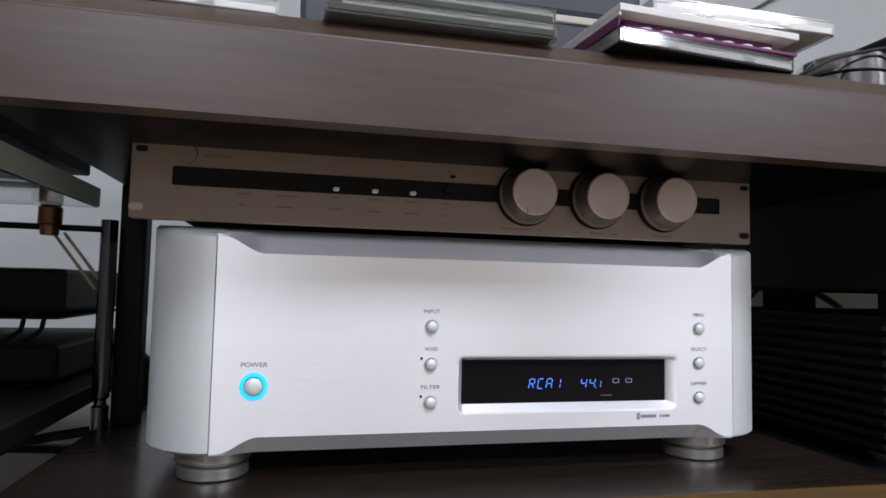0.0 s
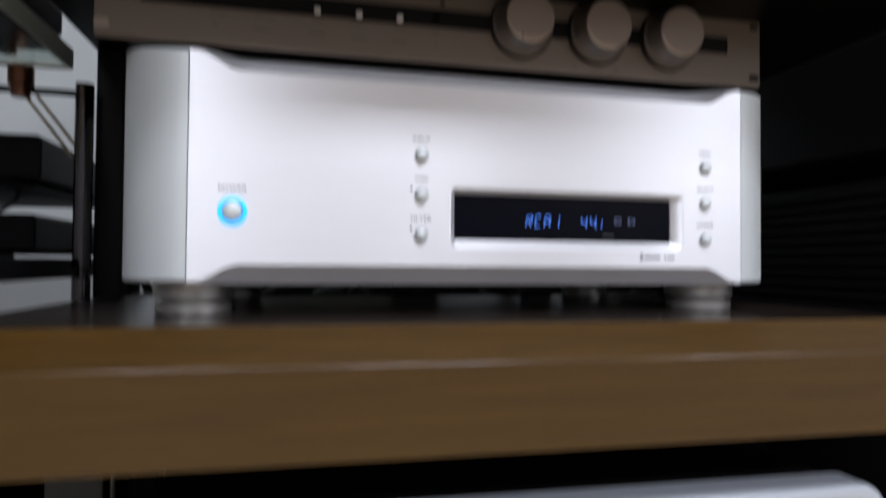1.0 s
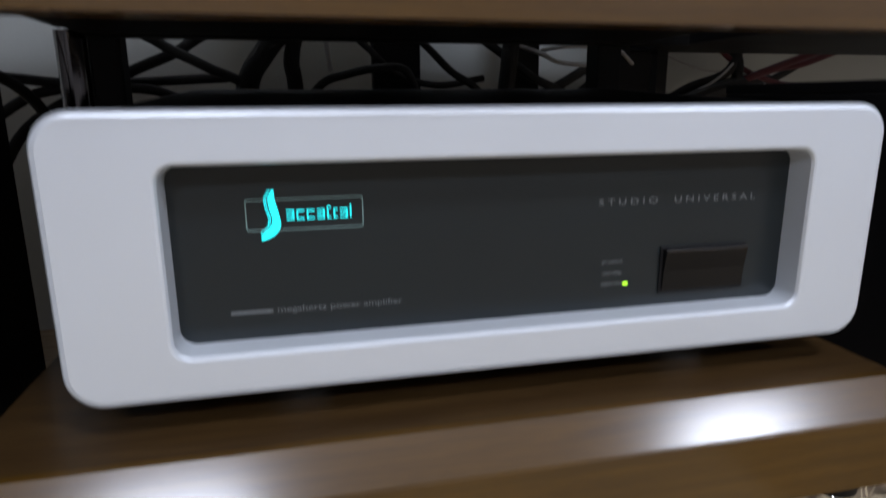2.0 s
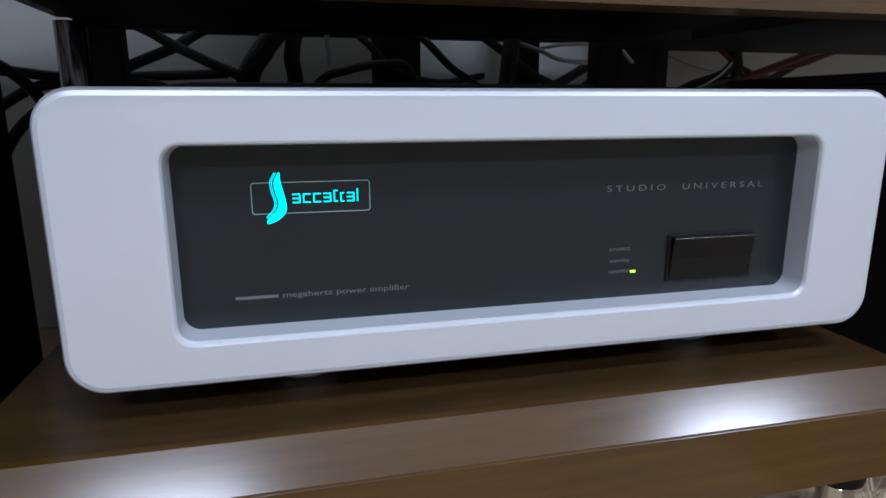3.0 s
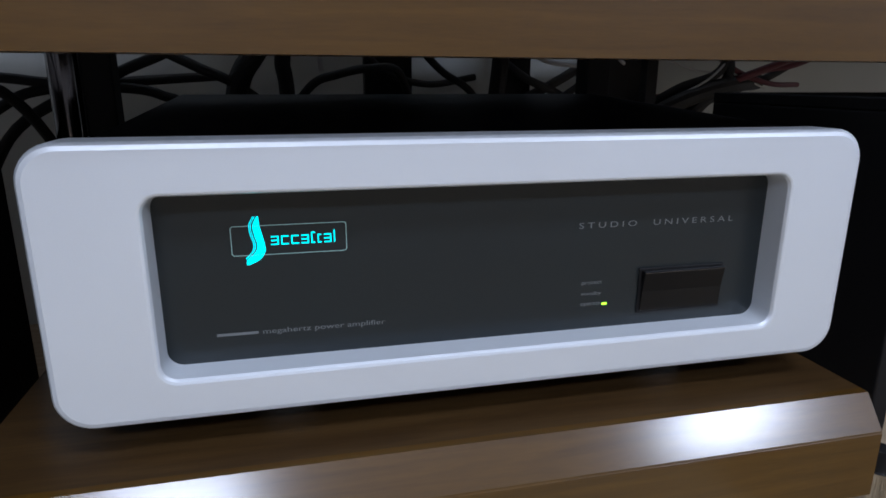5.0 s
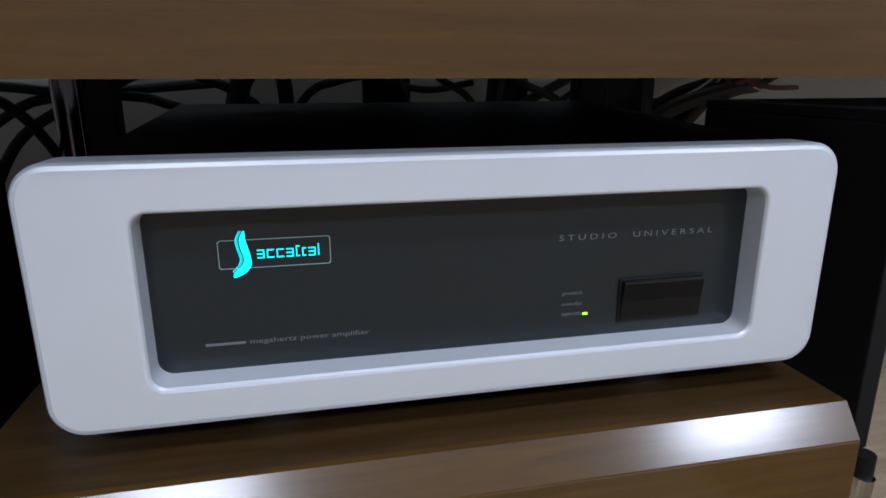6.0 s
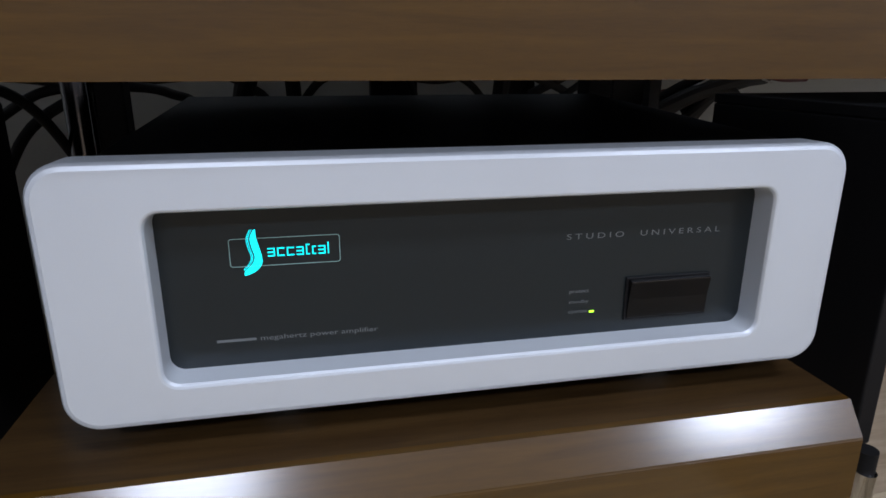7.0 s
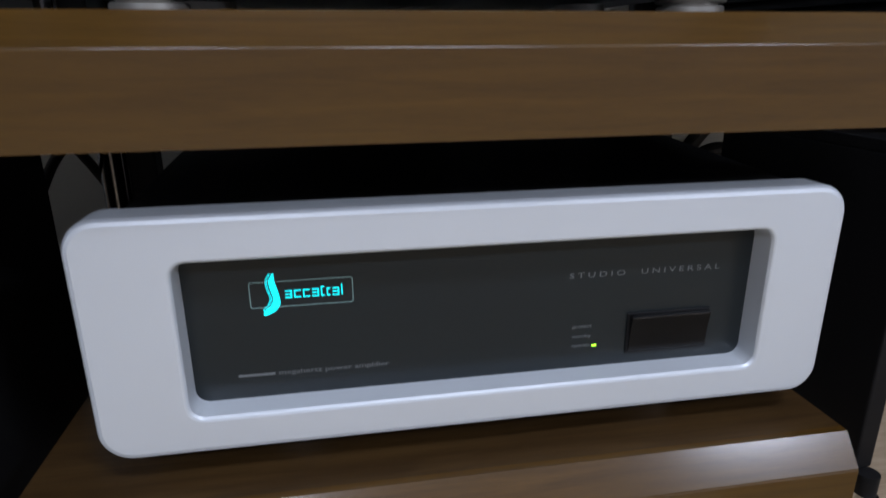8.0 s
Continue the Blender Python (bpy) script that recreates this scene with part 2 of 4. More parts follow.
PAPER = material("white_card", (0.82, 0.81, 0.78), 0.6, grain=(0.05, 0, 0), fine=300)
GREENTRAY = material("dark_green_inlay", (0.03, 0.04, 0.025), 0.5, grain=(0.4, 0, 0), fine=120, stain=0.3)
CREAM = material("cream_trim", (0.55, 0.50, 0.42), 0.5)
SLATE = material("slate_blue_plinth", (0.045, 0.05, 0.06), 0.45, grain=(0.1, 0, 0))
ACRYL = material("amber_acrylic_rod", (0.55, 0.48, 0.30), 0.2)
RED = material("maroon_cable_jacket", (0.10, 0.012, 0.02), 0.5, stain=0.2)
GREYCAB = material("white_cable_jacket", (0.5, 0.5, 0.5), 0.45, stain=0.1)

# ---- setting ----
rx0, rx1, ry0, ry1, rh = ROOM
T = 0.1
tagged(link_mesh("floor", box(rx0 - T, rx1 + T, ry0 - T, ry1 + T, -0.1, 0), FLOORM), "oak board floor of the room", "floor", kind="structure")
tagged(link_mesh("ceiling", box(rx0 - T, rx1 + T, ry0 - T, ry1 + T, rh, rh + T), CEIL), "plain white ceiling", "ceiling", kind="structure")
tagged(link_mesh("wall_north", box(rx0 - T, rx1 + T, ry1, ry1 + T, 0, rh), WALL), "white papered wall behind the rack", "wall", kind="structure")
tagged(link_mesh("wall_south", box(rx0 - T, rx1 + T, ry0 - T, ry0, 0, rh), UNSEENWALL), "unseen grey wall closing the room, toned to limit fill light", "wall", kind="structure")
tagged(link_mesh("wall_west", box(rx0 - T, rx0, ry0, ry1, 0, rh), UNSEENWALL), "unseen grey wall closing the room, toned to limit fill light", "wall", kind="structure")
tagged(link_mesh("wall_east", box(rx1, rx1 + T, ry0, ry1, 0, rh), UNSEENWALL), "unseen grey wall closing the room, toned to limit fill light", "wall", kind="structure")

for lx, ly, watts in LAMPS:
    lamp = thing("ceiling_light", "white rectangular ceiling light, switched on; the nearest is added", "light", pose(lx, ly, rh), "ceiling lights")
    part("housing", box(-0.40, 0.40, -0.25, 0.25, -0.03, 0.0, 0.006), PAPER, lamp)
    part("diffuser", box(-0.38, 0.38, -0.23, 0.23, -0.05, -0.0302, 0.008), LAMPM, lamp, "glowing white diffuser")
    li = bpy.data.lights.new("ceiling_lamp", "AREA")
    li.shape, li.size, li.size_y, li.energy, li.color = "RECTANGLE", 0.74, 0.44, watts, (0.93, 0.97, 1.0)
    lo = new("ceiling_lamp", li)
    lo.parent = lamp
    lo.matrix_basis = pose(0, 0, -0.055)


# ---- wooden rack ----
def shelf(name_label, x0, x1, yf, yb, z_top, z_line, z_low, z_board, turn, c=0.016, rail_depth=0.05, mat=None, board_mat=None):
    """A wooden shelf: thick front rail with a chamfered upper edge, board behind it."""
    mat = mat or WOOD
    ob = thing("rack_shelf", name_label, "shelf", pose(0.16, yf, 0, 0, 0, turn), "rack shelves")
    a, b = x0 - 0.16, x1 - 0.16
    dp = yb - yf
    prof = [(0.0, z_low), (0.0, z_line), (c, z_top), (rail_depth, z_top), (rail_depth, z_low)]
    bm = loft([[(x, y, z) for y, z in prof] for x in (a, b)], True, True)
    nose = [e for e in bm.edges if all(abs(v.co.y) < 1e-6 and abs(v.co.z - z_line) < 1e-6 for v in e.verts)]
    bmesh.ops.bevel(bm, geom=nose, offset=0.0009, segments=3, affect="EDGES")
    rail = part("front_edge", bm, mat, ob, "polished brown front edge with a broad chamfer")
    for p in rail.data.polygons:
        p.use_smooth = p.area < (b - a) * 0.002
    # board_mat carries the board's shade in its colour on the lower two shelves.
    part("board", loft([[(x, y, z) for y, z in ((rail_depth, z_board), (rail_depth, z_top), (dp, z_top), (dp, z_board))] for x in (a, b)], True, True), board_mat or mat, ob, "flat board, shade toned in on the lower two shelves")
    return ob


shelf("dark brown wooden shelf on short feet, amplifier on it", -0.128, 0.432, -0.090, 0.42, 0.151, 0.129, 0.081, 0.10, -1.3, rail_depth=0.022, board_mat=SHADEDWOOD)
shelf("dark brown wooden shelf under the silver converter", -0.148, 0.452, -0.074, 0.27, 0.4355, 0.4170, 0.368, 0.395, -0.7, c=0.0215, rail_depth=0.024, board_mat=DEEPSHADEWOOD)
shelf("dark brown wooden shelf with disc cases on top", -0.142, 0.50, -0.075, 0.29, 0.720, 0.705, 0.656, 0.660, 0, rail_depth=0.0175, mat=SHEENWOOD)

rack = thing("equipment_rack", "black rack frame with dark polished rods between the wooden shelves", "rack", pose(0.16, 0.2, 0))


def wpart(name, bm, mat, parent, label="", smooth=False):
    """A part given in world metres."""
    ob = part(name, bm, mat, parent, label, smooth)
    ob.matrix_parent_inverse = parent.matrix_basis.inverted()
    return ob


def frame_loops(rings, r0):
    """Rounded rectangles (x0, x1, z0, z1, y, radius) as 3D loops."""
    return [[(x, y, z) for x, z in rounded(x0, x1, z0, z1, r)] for x0, x1, z0, z1, y, r in rings]


# ---- power amplifier on the lower shelf ----
amp = thing("power_amplifier", "silver-white power amplifier with dark recessed panel on the lower shelf", "amplifier", pose(0, -0.0447, 0, 0, 0, -1.35))
L, R, B, TP = -0.0748, 0.4210, 0.1713, 0.3272
pl, pr, pb, pt, lip = -0.0183, 0.3680, 0.1972, 0.2982, 0.0197
rings = [(L + .004, R - .004, B + .004, TP - .004, 0.026, 0.016), (L, R, B, TP, 0.0255, 0.020), (L, R, B, TP, 0.0045, 0.020), (L + .0005, R - .0005, B + .0005, TP - .0005, 0.0024, 0.0197), (L + .0018, R - .0018, B + .0018, TP - .0018, 0.0007, 0.019),
         (L + .0042, R - .0042, B + .0042, TP - .0042, 0.0, 0.017), (pl - .0030, pr + .0030, pb - .0034, pt + .0026, 0.0, 0.0115), (pl - .0016, pr + .0016, pb - .0019, pt + .0014, 0.0005, 0.0100),
         (pl - .0005, pr + .0005, pb - .0007, pt + .0005, 0.0022, 0.0092), (pl, pr, pb, pt, lip + 0.001, 0.009)]
face = part("front_panel", loft(frame_loops(rings, 0)), AMPFACE, amp, "thick bead-blasted aluminium front with rounded corners", smooth=False)
for p in face.data.polygons:
    p.use_smooth = abs(p.normal.y) < 0.999
panel = part("display_panel", loft(frame_loops([(pl - .002, pr + .002, pb - .002, pt + .002, lip, 0.009), (pl - .002, pr + .002, pb - .002, pt + .002, lip + .004, 0.009)], 0), True, True), DARKPANEL, amp, "charcoal recessed panel with printed lettering")
part("chassis", loft([[(x, y, z) for y, z in ((0.0262, 0.180), (0.0262, 0.3255), (0.345, 0.3415), (0.345, 0.180))] for x in (-0.047, 0.394)], True, True), BLACK, amp, "black steel chassis with a gently rising cover")
for fx in (0.045, 0.322):
    for fy in (0.064, 0.30):
        part("foot", lathe([(0, 0), (0.019, 0), (0.021, 0.002), (0.021, 0.017), (0.018, 0.0298), (0, 0.0298)], Matrix.Translation((fx, fy, 0.1512)), 28), SILVER_SIDE if fy < 0.1 else RUBBER, amp, "", True)
yp = lip - 0.0003
# badge: outline, ribbon and plain strokes in backlit cyan
bx0, bx1, bz0, bz1 = 0.0214, 0.0858, 0.2602, 0.2776
badge = part("badge_outline", loft(frame_loops([(bx0, bx1, bz0, bz1, yp, 0.0018), (bx0 + .0004, bx1 - .0004, bz0 + .0004, bz1 - .0004, yp, 0.0015)], 0)), CYANDIM, panel, "thin pale outline of the badge")


SPINE = [(.0366, .2828, .0009), (.0355, .2777, .0036), (.0365, .2717, .0043), (.0377, .2663, .0040), (.0369, .2619, .0054), (.0330, .2575, .0066), (.0296, .2546, .0010)]


def ribbon(off, thin=0.0):
    """A wavy band along the spine of centre x, height z and width, or a thin stripe beside it."""
    bm = bmesh.new()
    prev = None
    ext = [SPINE[0], *SPINE, SPINE[-1]]
    for i in range(1, len(ext) - (3 if thin else 2)):
        for k in range(8):
            u = k / 8
            x, z, w = (0.5 * (2 * q1 + (q2 - q0) * u + (2 * q0 - 5 * q1 + 4 * q2 - q3) * u * u + (3 * q1 - q0 - 3 * q2 + q3) * u ** 3) for q0, q1, q2, q3 in zip(*ext[i - 1:i + 3]))
            if thin:
                x, w = max(x - w / 2 - off, 0.0292), thin
            pair = (bm.verts.new((x - w / 2, yp, z)), bm.verts.new((x + w / 2, yp, z)))
            if prev:
                bm.faces.new((*prev, pair[1], pair[0]))
            prev = pair
    return bm


part("badge_ribbon", ribbon(0.0), CYAN, panel, "glowing cyan wavy ribbon")
for off in (0.0011, 0.0020):
    part("badge_stripe", ribbon(off, 0.0004), CYAN, panel, "thin glowing cyan stripe")
bars = bmesh.new()
wx, z0, th = 0.0432, 0.2658, 0.0007
for k, (w, h) in enumerate(((.0042, .0052), (.0042, .0052), (.0042, .0052), (.0042, .0052), (.0022, .0066), (.0022, .0052), (.0042, .0052), (.0007, .0072))):
    if w > 0.001:
        for zz in ((z0, z0 + h - th) if k % 3 else (z0, z0 + (h - th) / 2, z0 + h - th)):
            box(wx, wx + w, yp - 0.0001, yp + 0.0002, zz, zz + th, bm=bars)
    vx = wx + (w - th if k % 3 == 0 and w > 0.001 else 0.0)
    box(vx, vx + th, yp - 0.0001, yp + 0.0002, z0 + (th if w > 0.001 else 0.0), z0 + h - (th if w > 0.001 else 0.0), bm=bars)
    wx += w + 0.0014
part("badge_strokes", bars, CYAN, panel, "glowing cyan strokes of the badge")
lettering("STUDIO  UNIVERSAL", 0.2882, lip, 0.2675, 0.1118, 0.0038, PALEINK, panel, gap=1.5)
lettering("megahertz power amplifier", 0.0712, lip, 0.2133, 0.0722, 0.0042, PALEINK, panel)
part("print_bar", box(0.0094, 0.0325, lip - 0.0003, lip, 0.2126, 0.2142), PALEINK, panel)
for i, wd in enumerate(("protect", "standby", "operate")):
    lettering(wd, 0.2436, lip, 0.2285 - 0.0073 * i, 0.0142, 0.0030, PALEINK, panel)
part("status_led", box(0.2515, 0.2550, lip - 0.0010, lip, 0.2130, 0.2145, 0.0004), GREENLED, panel, "small lit green indicator")
sw = part("power_switch", box(0.2770, 0.3402, lip - 0.0016, lip, 0.2055, 0.2368, 0.0006), BLACK, panel, "black rocker switch in a frame")
bm = bmesh.new()
prof = [(lip - .0016, .2068), (lip - .0024, .2072), (lip - .0036, .2210), (lip - .0058, .2340), (lip - .0054, .2352), (lip - .0016, .2356)]
part("rocker", loft([[(x, y, z) for y, z in prof] for x in (0.2788, 0.3384)], True, True), BLACKGLOSS, sw, "glossy black rocker")
# Highlight along the rocker top, added as a thin metal strip.
part("rocker_glint", box(0.2790, 0.3382, lip - 0.0062, lip - 0.0056, 0.2342, 0.2348, 0.0002), DARKCHROME, sw, "thin strip standing for the glint along the rocker top")

# ---- converter on the middle shelf ----
dac = thing("audio_converter", "silver digital converter with brushed front, blue display and lit power ring", "audio device", pose(0.163, 0.2, 0.4357))
SL, SR, ZT, ZB, ZC = -0.0259, 0.3521, 0.5972, 0.4568, 0.6045


def smooth01(u):
    u = max(0.0, min(1.0, u))
    return u * u * (3 - 2 * u)


def front_profile(x):
    c = smooth01((x - SL - 0.004) / 0.026) * smooth01((SR - 0.004 - x) / 0.026)
    return c


bm = bmesh.new()
xs = [SL + 0.0004 + (SR - SL - 0.0008) * i / 120 for i in range(121)]
xs = sorted(set(xs + [SL + 0.004 + 0.026 * i / 14 for i in range(15)] + [SR - 0.004 - 0.026 * i / 14 for i in range(15)]))
WIN = (0.1362, 0.3030, 0.4795, 0.5192)
rows = []
for x in xs:
    c = front_profile(x)
    top = [(0.05, ZC), (0.037, ZC - 0.0004), (0.0006 + 0.029 * c, ZT + 0.0050 * c), (0.0004 + 0.004 * c, ZT - 0.0008 - 0.0085 * c), (0.0, ZT - 0.0012 - 0.0105 * c)]
    low = [(0.0, ZB + 0.0010 + 0.0100 * c), (0.0003 + 0.0020 * c, ZB + 0.0006 + 0.0086 * c), (0.0005 + 0.0120 * c, ZB - 0.0012 * c), (0.05, ZB - 0.0012 * c)]
    rows.append([bm.verts.new((x, y, z)) for y, z in top] + [bm.verts.new((x, y, z)) for y, z in low])
for a, b in zip(rows, rows[1:]):
    for k in range(8):
        if k == 4:
            continue
        bm.faces.new((a[k], a[k + 1], b[k + 1], b[k]))
bm.normal_update()
# the flat of the front, with the display opening left out
n = len(xs)
ia = min(range(n), key=lambda i: abs(xs[i] - WIN[0]))
ib = min(range(n), key=lambda i: abs(xs[i] - WIN[1]))
WIN = (xs[ia], xs[ib], WIN[2], WIN[3])
mid_lo, mid_hi = [], []
for i in range(ia, ib + 1):
    mid_lo.append(bm.verts.new((xs[i], 0, WIN[2])))
    mid_hi.append(bm.verts.new((xs[i], 0, WIN[3])))
for i in range(n - 1):
    a, b = rows[i], rows[i + 1]
    if ia <= i < ib:
        j = i - ia
        bm.faces.new((a[4], mid_hi[j], mid_hi[j + 1], b[4]))
        bm.faces.new((mid_lo[j], a[5], b[5], mid_lo[j + 1]))
    else:
        bm.faces.new((a[4], a[5], b[5], b[4]))
for e in bm.edges:
    ys = [v.co.y for v in e.verts]
    if max(ys) < 1e-6 and any(abs(f.normal.y) < 0.98 for f in e.link_faces if f.calc_area() > 0):
        e.smooth = False
front = wpart("front_panel", bm, SILVER, dac, "brushed aluminium front with scooped upper and lower edges")
for p in front.data.polygons:
    p.use_smooth = True
wx0, wx1, wz0, wz1 = WIN
bez = [(wx0 - .0006, wx1 + .0006, wz0 - .0006, wz1 + .0006, -0.00015, 0.004), (wx0 + .0008, wx1 - .0008, wz0 + .0008, wz1 - .0008, 0.0002, 0.004), (0.1390, 0.2978, 0.4852, 0.5160, 0.0052, 0.0008), (0.1390, 0.2978, 0.4852, 0.5160, 0.0075, 0.0008)]
wpart("display_bezel", loft(frame_loops(bez, 0)), SILVER, dac, "bevelled aluminium frame round the display", True)
screen = wpart("display_window", box(0.138, 0.2985, 0.0062, 0.009, 0.484, 0.517), WINDOW, dac, "dark glossy display window")
SEGMENTS = {"t": (0, 1, 1, 1), "m": (0, .5, 1, .5), "b": (0, 0, 1, 0), "f": (0, .5, 0, 1), "e": (0, 0, 0, .5), "r": (1, .5, 1, 1), "c": (1, 0, 1, .5), "d": (.45, .5, 1, 0)}


def segment_digit(strokes, x, z, w, h):
    """A fluorescent character of slim, slanting strokes with small gaps between them."""
    bm = bmesh.new()
    for k in strokes:
        u0, v0, u1, v1 = SEGMENTS[k]
        a = Vector((x + u0 * w + 0.16 * v0 * h, 0.0059, z + v0 * h))
        b = Vector((x + u1 * w + 0.16 * v1 * h, 0.0059, z + v1 * h))
        d = (b - a).normalized()
        a, b, n = a + d * 0.0004, b - d * 0.0004, Vector((-d.z, 0, d.x)) * 0.00028
        bm.faces.new([bm.verts.new(p) for p in (a - n, b - n, b + n, a + n)])
    return part("digit", bm, DIGIT, screen, "glowing blue segment character")


for k, strokes in enumerate(("tfermd", "tfeb", "tfermc", "rc")):
    segment_digit(strokes, 0.1890 + 0.0066 * k, 0.4952, 0.0040, 0.0068)
for strokes, x, h in (("fmrc", 0.2292, 0.0066), ("fmrc", 0.2360, 0.0066), ("rc", 0.2408, 0.0052)):
    segment_digit(strokes, x, 0.4952, 0.0040, h)
part("decimal_point", box(0.2412, 0.2418, 0.0058, 0.0061, 0.4951, 0.4957), DIGIT, screen)
for x in (0.2575, 0.2680):
    part("indicator_icon", loft(frame_loops([(x - .0026, x + .0026, .4985, .5018, 0.0060, 0.0008), (x - .0020, x + .0020, .4990, .5013, 0.0060, 0.0005)], 0)), material("dim_blue_icon", (0.25, 0.30, 0.5), 0.5), screen)
part("indicator_bar", box(0.2455, 0.2545, 0.0058, 0.0062, 0.4893, 0.4900), INK, screen)
for x0, x1, h in ((0.2712, 0.2718, 0.0046), (0.2722, 0.2734, 0.0050), (0.2742, 0.2868, 0.0022), (0.2900, 0.2914, 0.0020), (0.2922, 0.2980, 0.0018)):
    part("print_bar", box(x0, x1, -0.0002, 0.0003, 0.4748 - h * 0.45, 0.4748 + h * 0.55), SOFTINK, front)


def rise(y):
    return ZT + (ZC - ZT) * min(1.0, max(0.0, y - 0.0006) / 0.0364)


def side_panel(sign):
    """Rounded satin cheek from the seam round to the side."""
    seam, out = (SL, -0.0725) if sign < 0 else (SR, 0.3965)
    pts = [(seam - sign * 0.002, 0.004), (seam + sign * 0.0006, 0.0006)]
    w, dpt = abs(out - seam) - 0.001, 0.05
    for i in range(1, 17):
        a = radians(90 * i / 16)
        pts.append((seam + sign * (0.0006 + w * math.sin(a) ** 1.15), 0.0006 + dpt * (1 - math.cos(a)) ** 0.95))
    pts += [(out, 0.40), (seam, 0.40)]
    e = 0.0016
    cx, cy = seam - sign * 0.01, 0.1
    ins = [(x + (cx - x) * 0.03, y + (cy - y) * 0.02) for x, y in pts]
    return loft([[(x, y, ZB) for x, y in ins], [(x, y, ZB + e) for x, y in pts], [(x, y, rise(y) - e) for x, y in pts], [(x, y, rise(y)) for x, y in ins], [(x + (cx - x) * 0.05, max(y, 0.022), max(rise(y), rise(0.022) + 0.0008)) for x, y in ins], [(x + (cx - x) * 0.08, max(y, 0.040), ZC + 0.0002) for x, y in ins]], True, True)


for s in (-1, 1):
    ck = wpart("side_panel", side_panel(s), SILVER_SIDE, dac, "satin grey aluminium cheek with a rounded corner")
    for p in ck.data.polygons:
        p.use_smooth = abs(p.normal.z) < 0.5
wpart("chassis", box(SL, SR, 0.048, 0.40, ZB + 0.002, ZC - 0.0005), SILVER_SIDE, dac)
for fx, fy in ((-0.027, 0.040), (0.344, 0.040), (-0.02, 0.235), (0.34, 0.235)):
    ft = wpart("foot", lathe([(0, 0), (0.0225, 0), (0.0236, 0.0010), (0.0236, 0.0070), (0.0225, 0.0080), (0.0190, 0.0083), (0.0190, 0.0100), (0.0240, 0.0103), (0.0250, 0.0115), (0.0250, 0.0205), (0.0, 0.0205)], Matrix.Translation((fx, fy, 0.4357)), 48), FOOTM, dac, "stepped round metal foot", True)


def push_button(x, z, r, mat):
    b = wpart("button", lathe([(r, 0.0008), (r, 0.0018), (r * 0.94, 0.0026), (r * 0.7, 0.0034), (r * 0.35, 0.0038), (0, 0.0039)], towards_front(x, 0, z), 32), mat, dac, "small domed metal push button", True)
    part("rim", lathe([(r * 1.06, 0.0002), (r * 1.34, 0.0002), (r * 1.34, 0.0007), (r * 1.06, 0.0001)], towards_front(x, 0, z), 32), SILVER_SIDE, b)
    part("gap", lathe([(0, 0.0004), (r * 1.08, 0.0004)], towards_front(x, 0, z), 32), INK, b)
    return b


for x, words, dots in ((0.1159, ("INPUT", "WORD", "FILTER"), (0, 1, 1)), (0.3227, ("MENU", "SELECT", "DIMMER"), (0, 0, 0))):
    for i, wd in enumerate(words):
        z = 0.5392 - 0.0257 * i
        push_button(x, z, 0.0037, SILVER_SIDE)
        lettering(wd, x, 0, z + 0.0104, 0.0021 * len(wd) + 0.0008, 0.0024, INK, front)
        if dots[i]:
            part("pilot_dot", lathe([(0, 0.0003), (0.0009, 0.0003)], towards_front(x - 0.0066, 0, z + 0.0040), 16), BLACKGLOSS, front)
pw = push_button(0.0, 0.5, 0.0056, SILVER_SIDE)
part("light_ring", lathe([(0.0063, 0.0006), (0.0066, 0.0010), (0.0084, 0.0010), (0.0087, 0.0005)], towards_front(0, 0, 0.5), 48), RINGBLUE, pw, "glowing blue ring round the button", True)
lettering("POWER", 0.0, 0, 0.5138, 0.0165, 0.0029, INK, front)

# ---- control amplifier lying on the converter ----
pre = thing("control_amplifier", "champagne-coloured control amplifier with three big round knobs, lying on the converter", "amplifier", pose(0.15, 0.15, 0.6046))
PX0, PX1, PZ0, PZ1, PY = -0.084, 0.3835, 0.6065, 0.6573, 0.018
plate = wpart("front_panel", loft(frame_loops([(PX0, PX1, PZ0, PZ1, PY + .004, 0.002), (PX0, PX1, PZ0, PZ1, PY + .0006, 0.002), (PX0 + .0006, PX1 - .0006, PZ0 + .0006, PZ1 - .0006, PY, 0.0016)], 0), True, True), WARM_ALU, pre, "wide champagne aluminium front plate")
wpart("chassis", box(-0.055, 0.355, PY + 0.004, 0.30, 0.6080, 0.652, 0.002), BLACK, pre)
for fx in (-0.02, 0.32):
    for fy in (0.06, 0.26):
        wpart("foot", lathe([(0, 0), (0.011, 0), (0.012, 0.0033), (0, 0.0033)], Matrix.Translation((fx, fy, 0.6046)), 20), RUBBER, pre)
wpart("dark_band", loft(frame_loops([(-0.058, 0.354, 0.6298, 0.6424, PY - .0012, 0.0016), (-0.0575, 0.3535, 0.6303, 0.6419, PY - .0003, 0.0014)], 0), False, True), BLACK, pre, "matt black inset strip")
for x, z, r in ((-0.0795, 0.6145, 0.0030), (-0.0775, 0.6530, 0.0026), (0.3775, 0.6135, 0.0030), (0.3775, 0.6525, 0.0026)):
    wpart("rack_slot", loft(frame_loops([(x - 1.5 * r, x + 1.5 * r, z - r * .8, z + r * .8, PY - .0004, r * .79), (x - 1.4 * r, x + 1.4 * r, z - r * .7, z + r * .7, PY - .0002, r * .69)], 0), True, True), BLACK if x > 0 or z > 0.64 else KNOBM, pre)
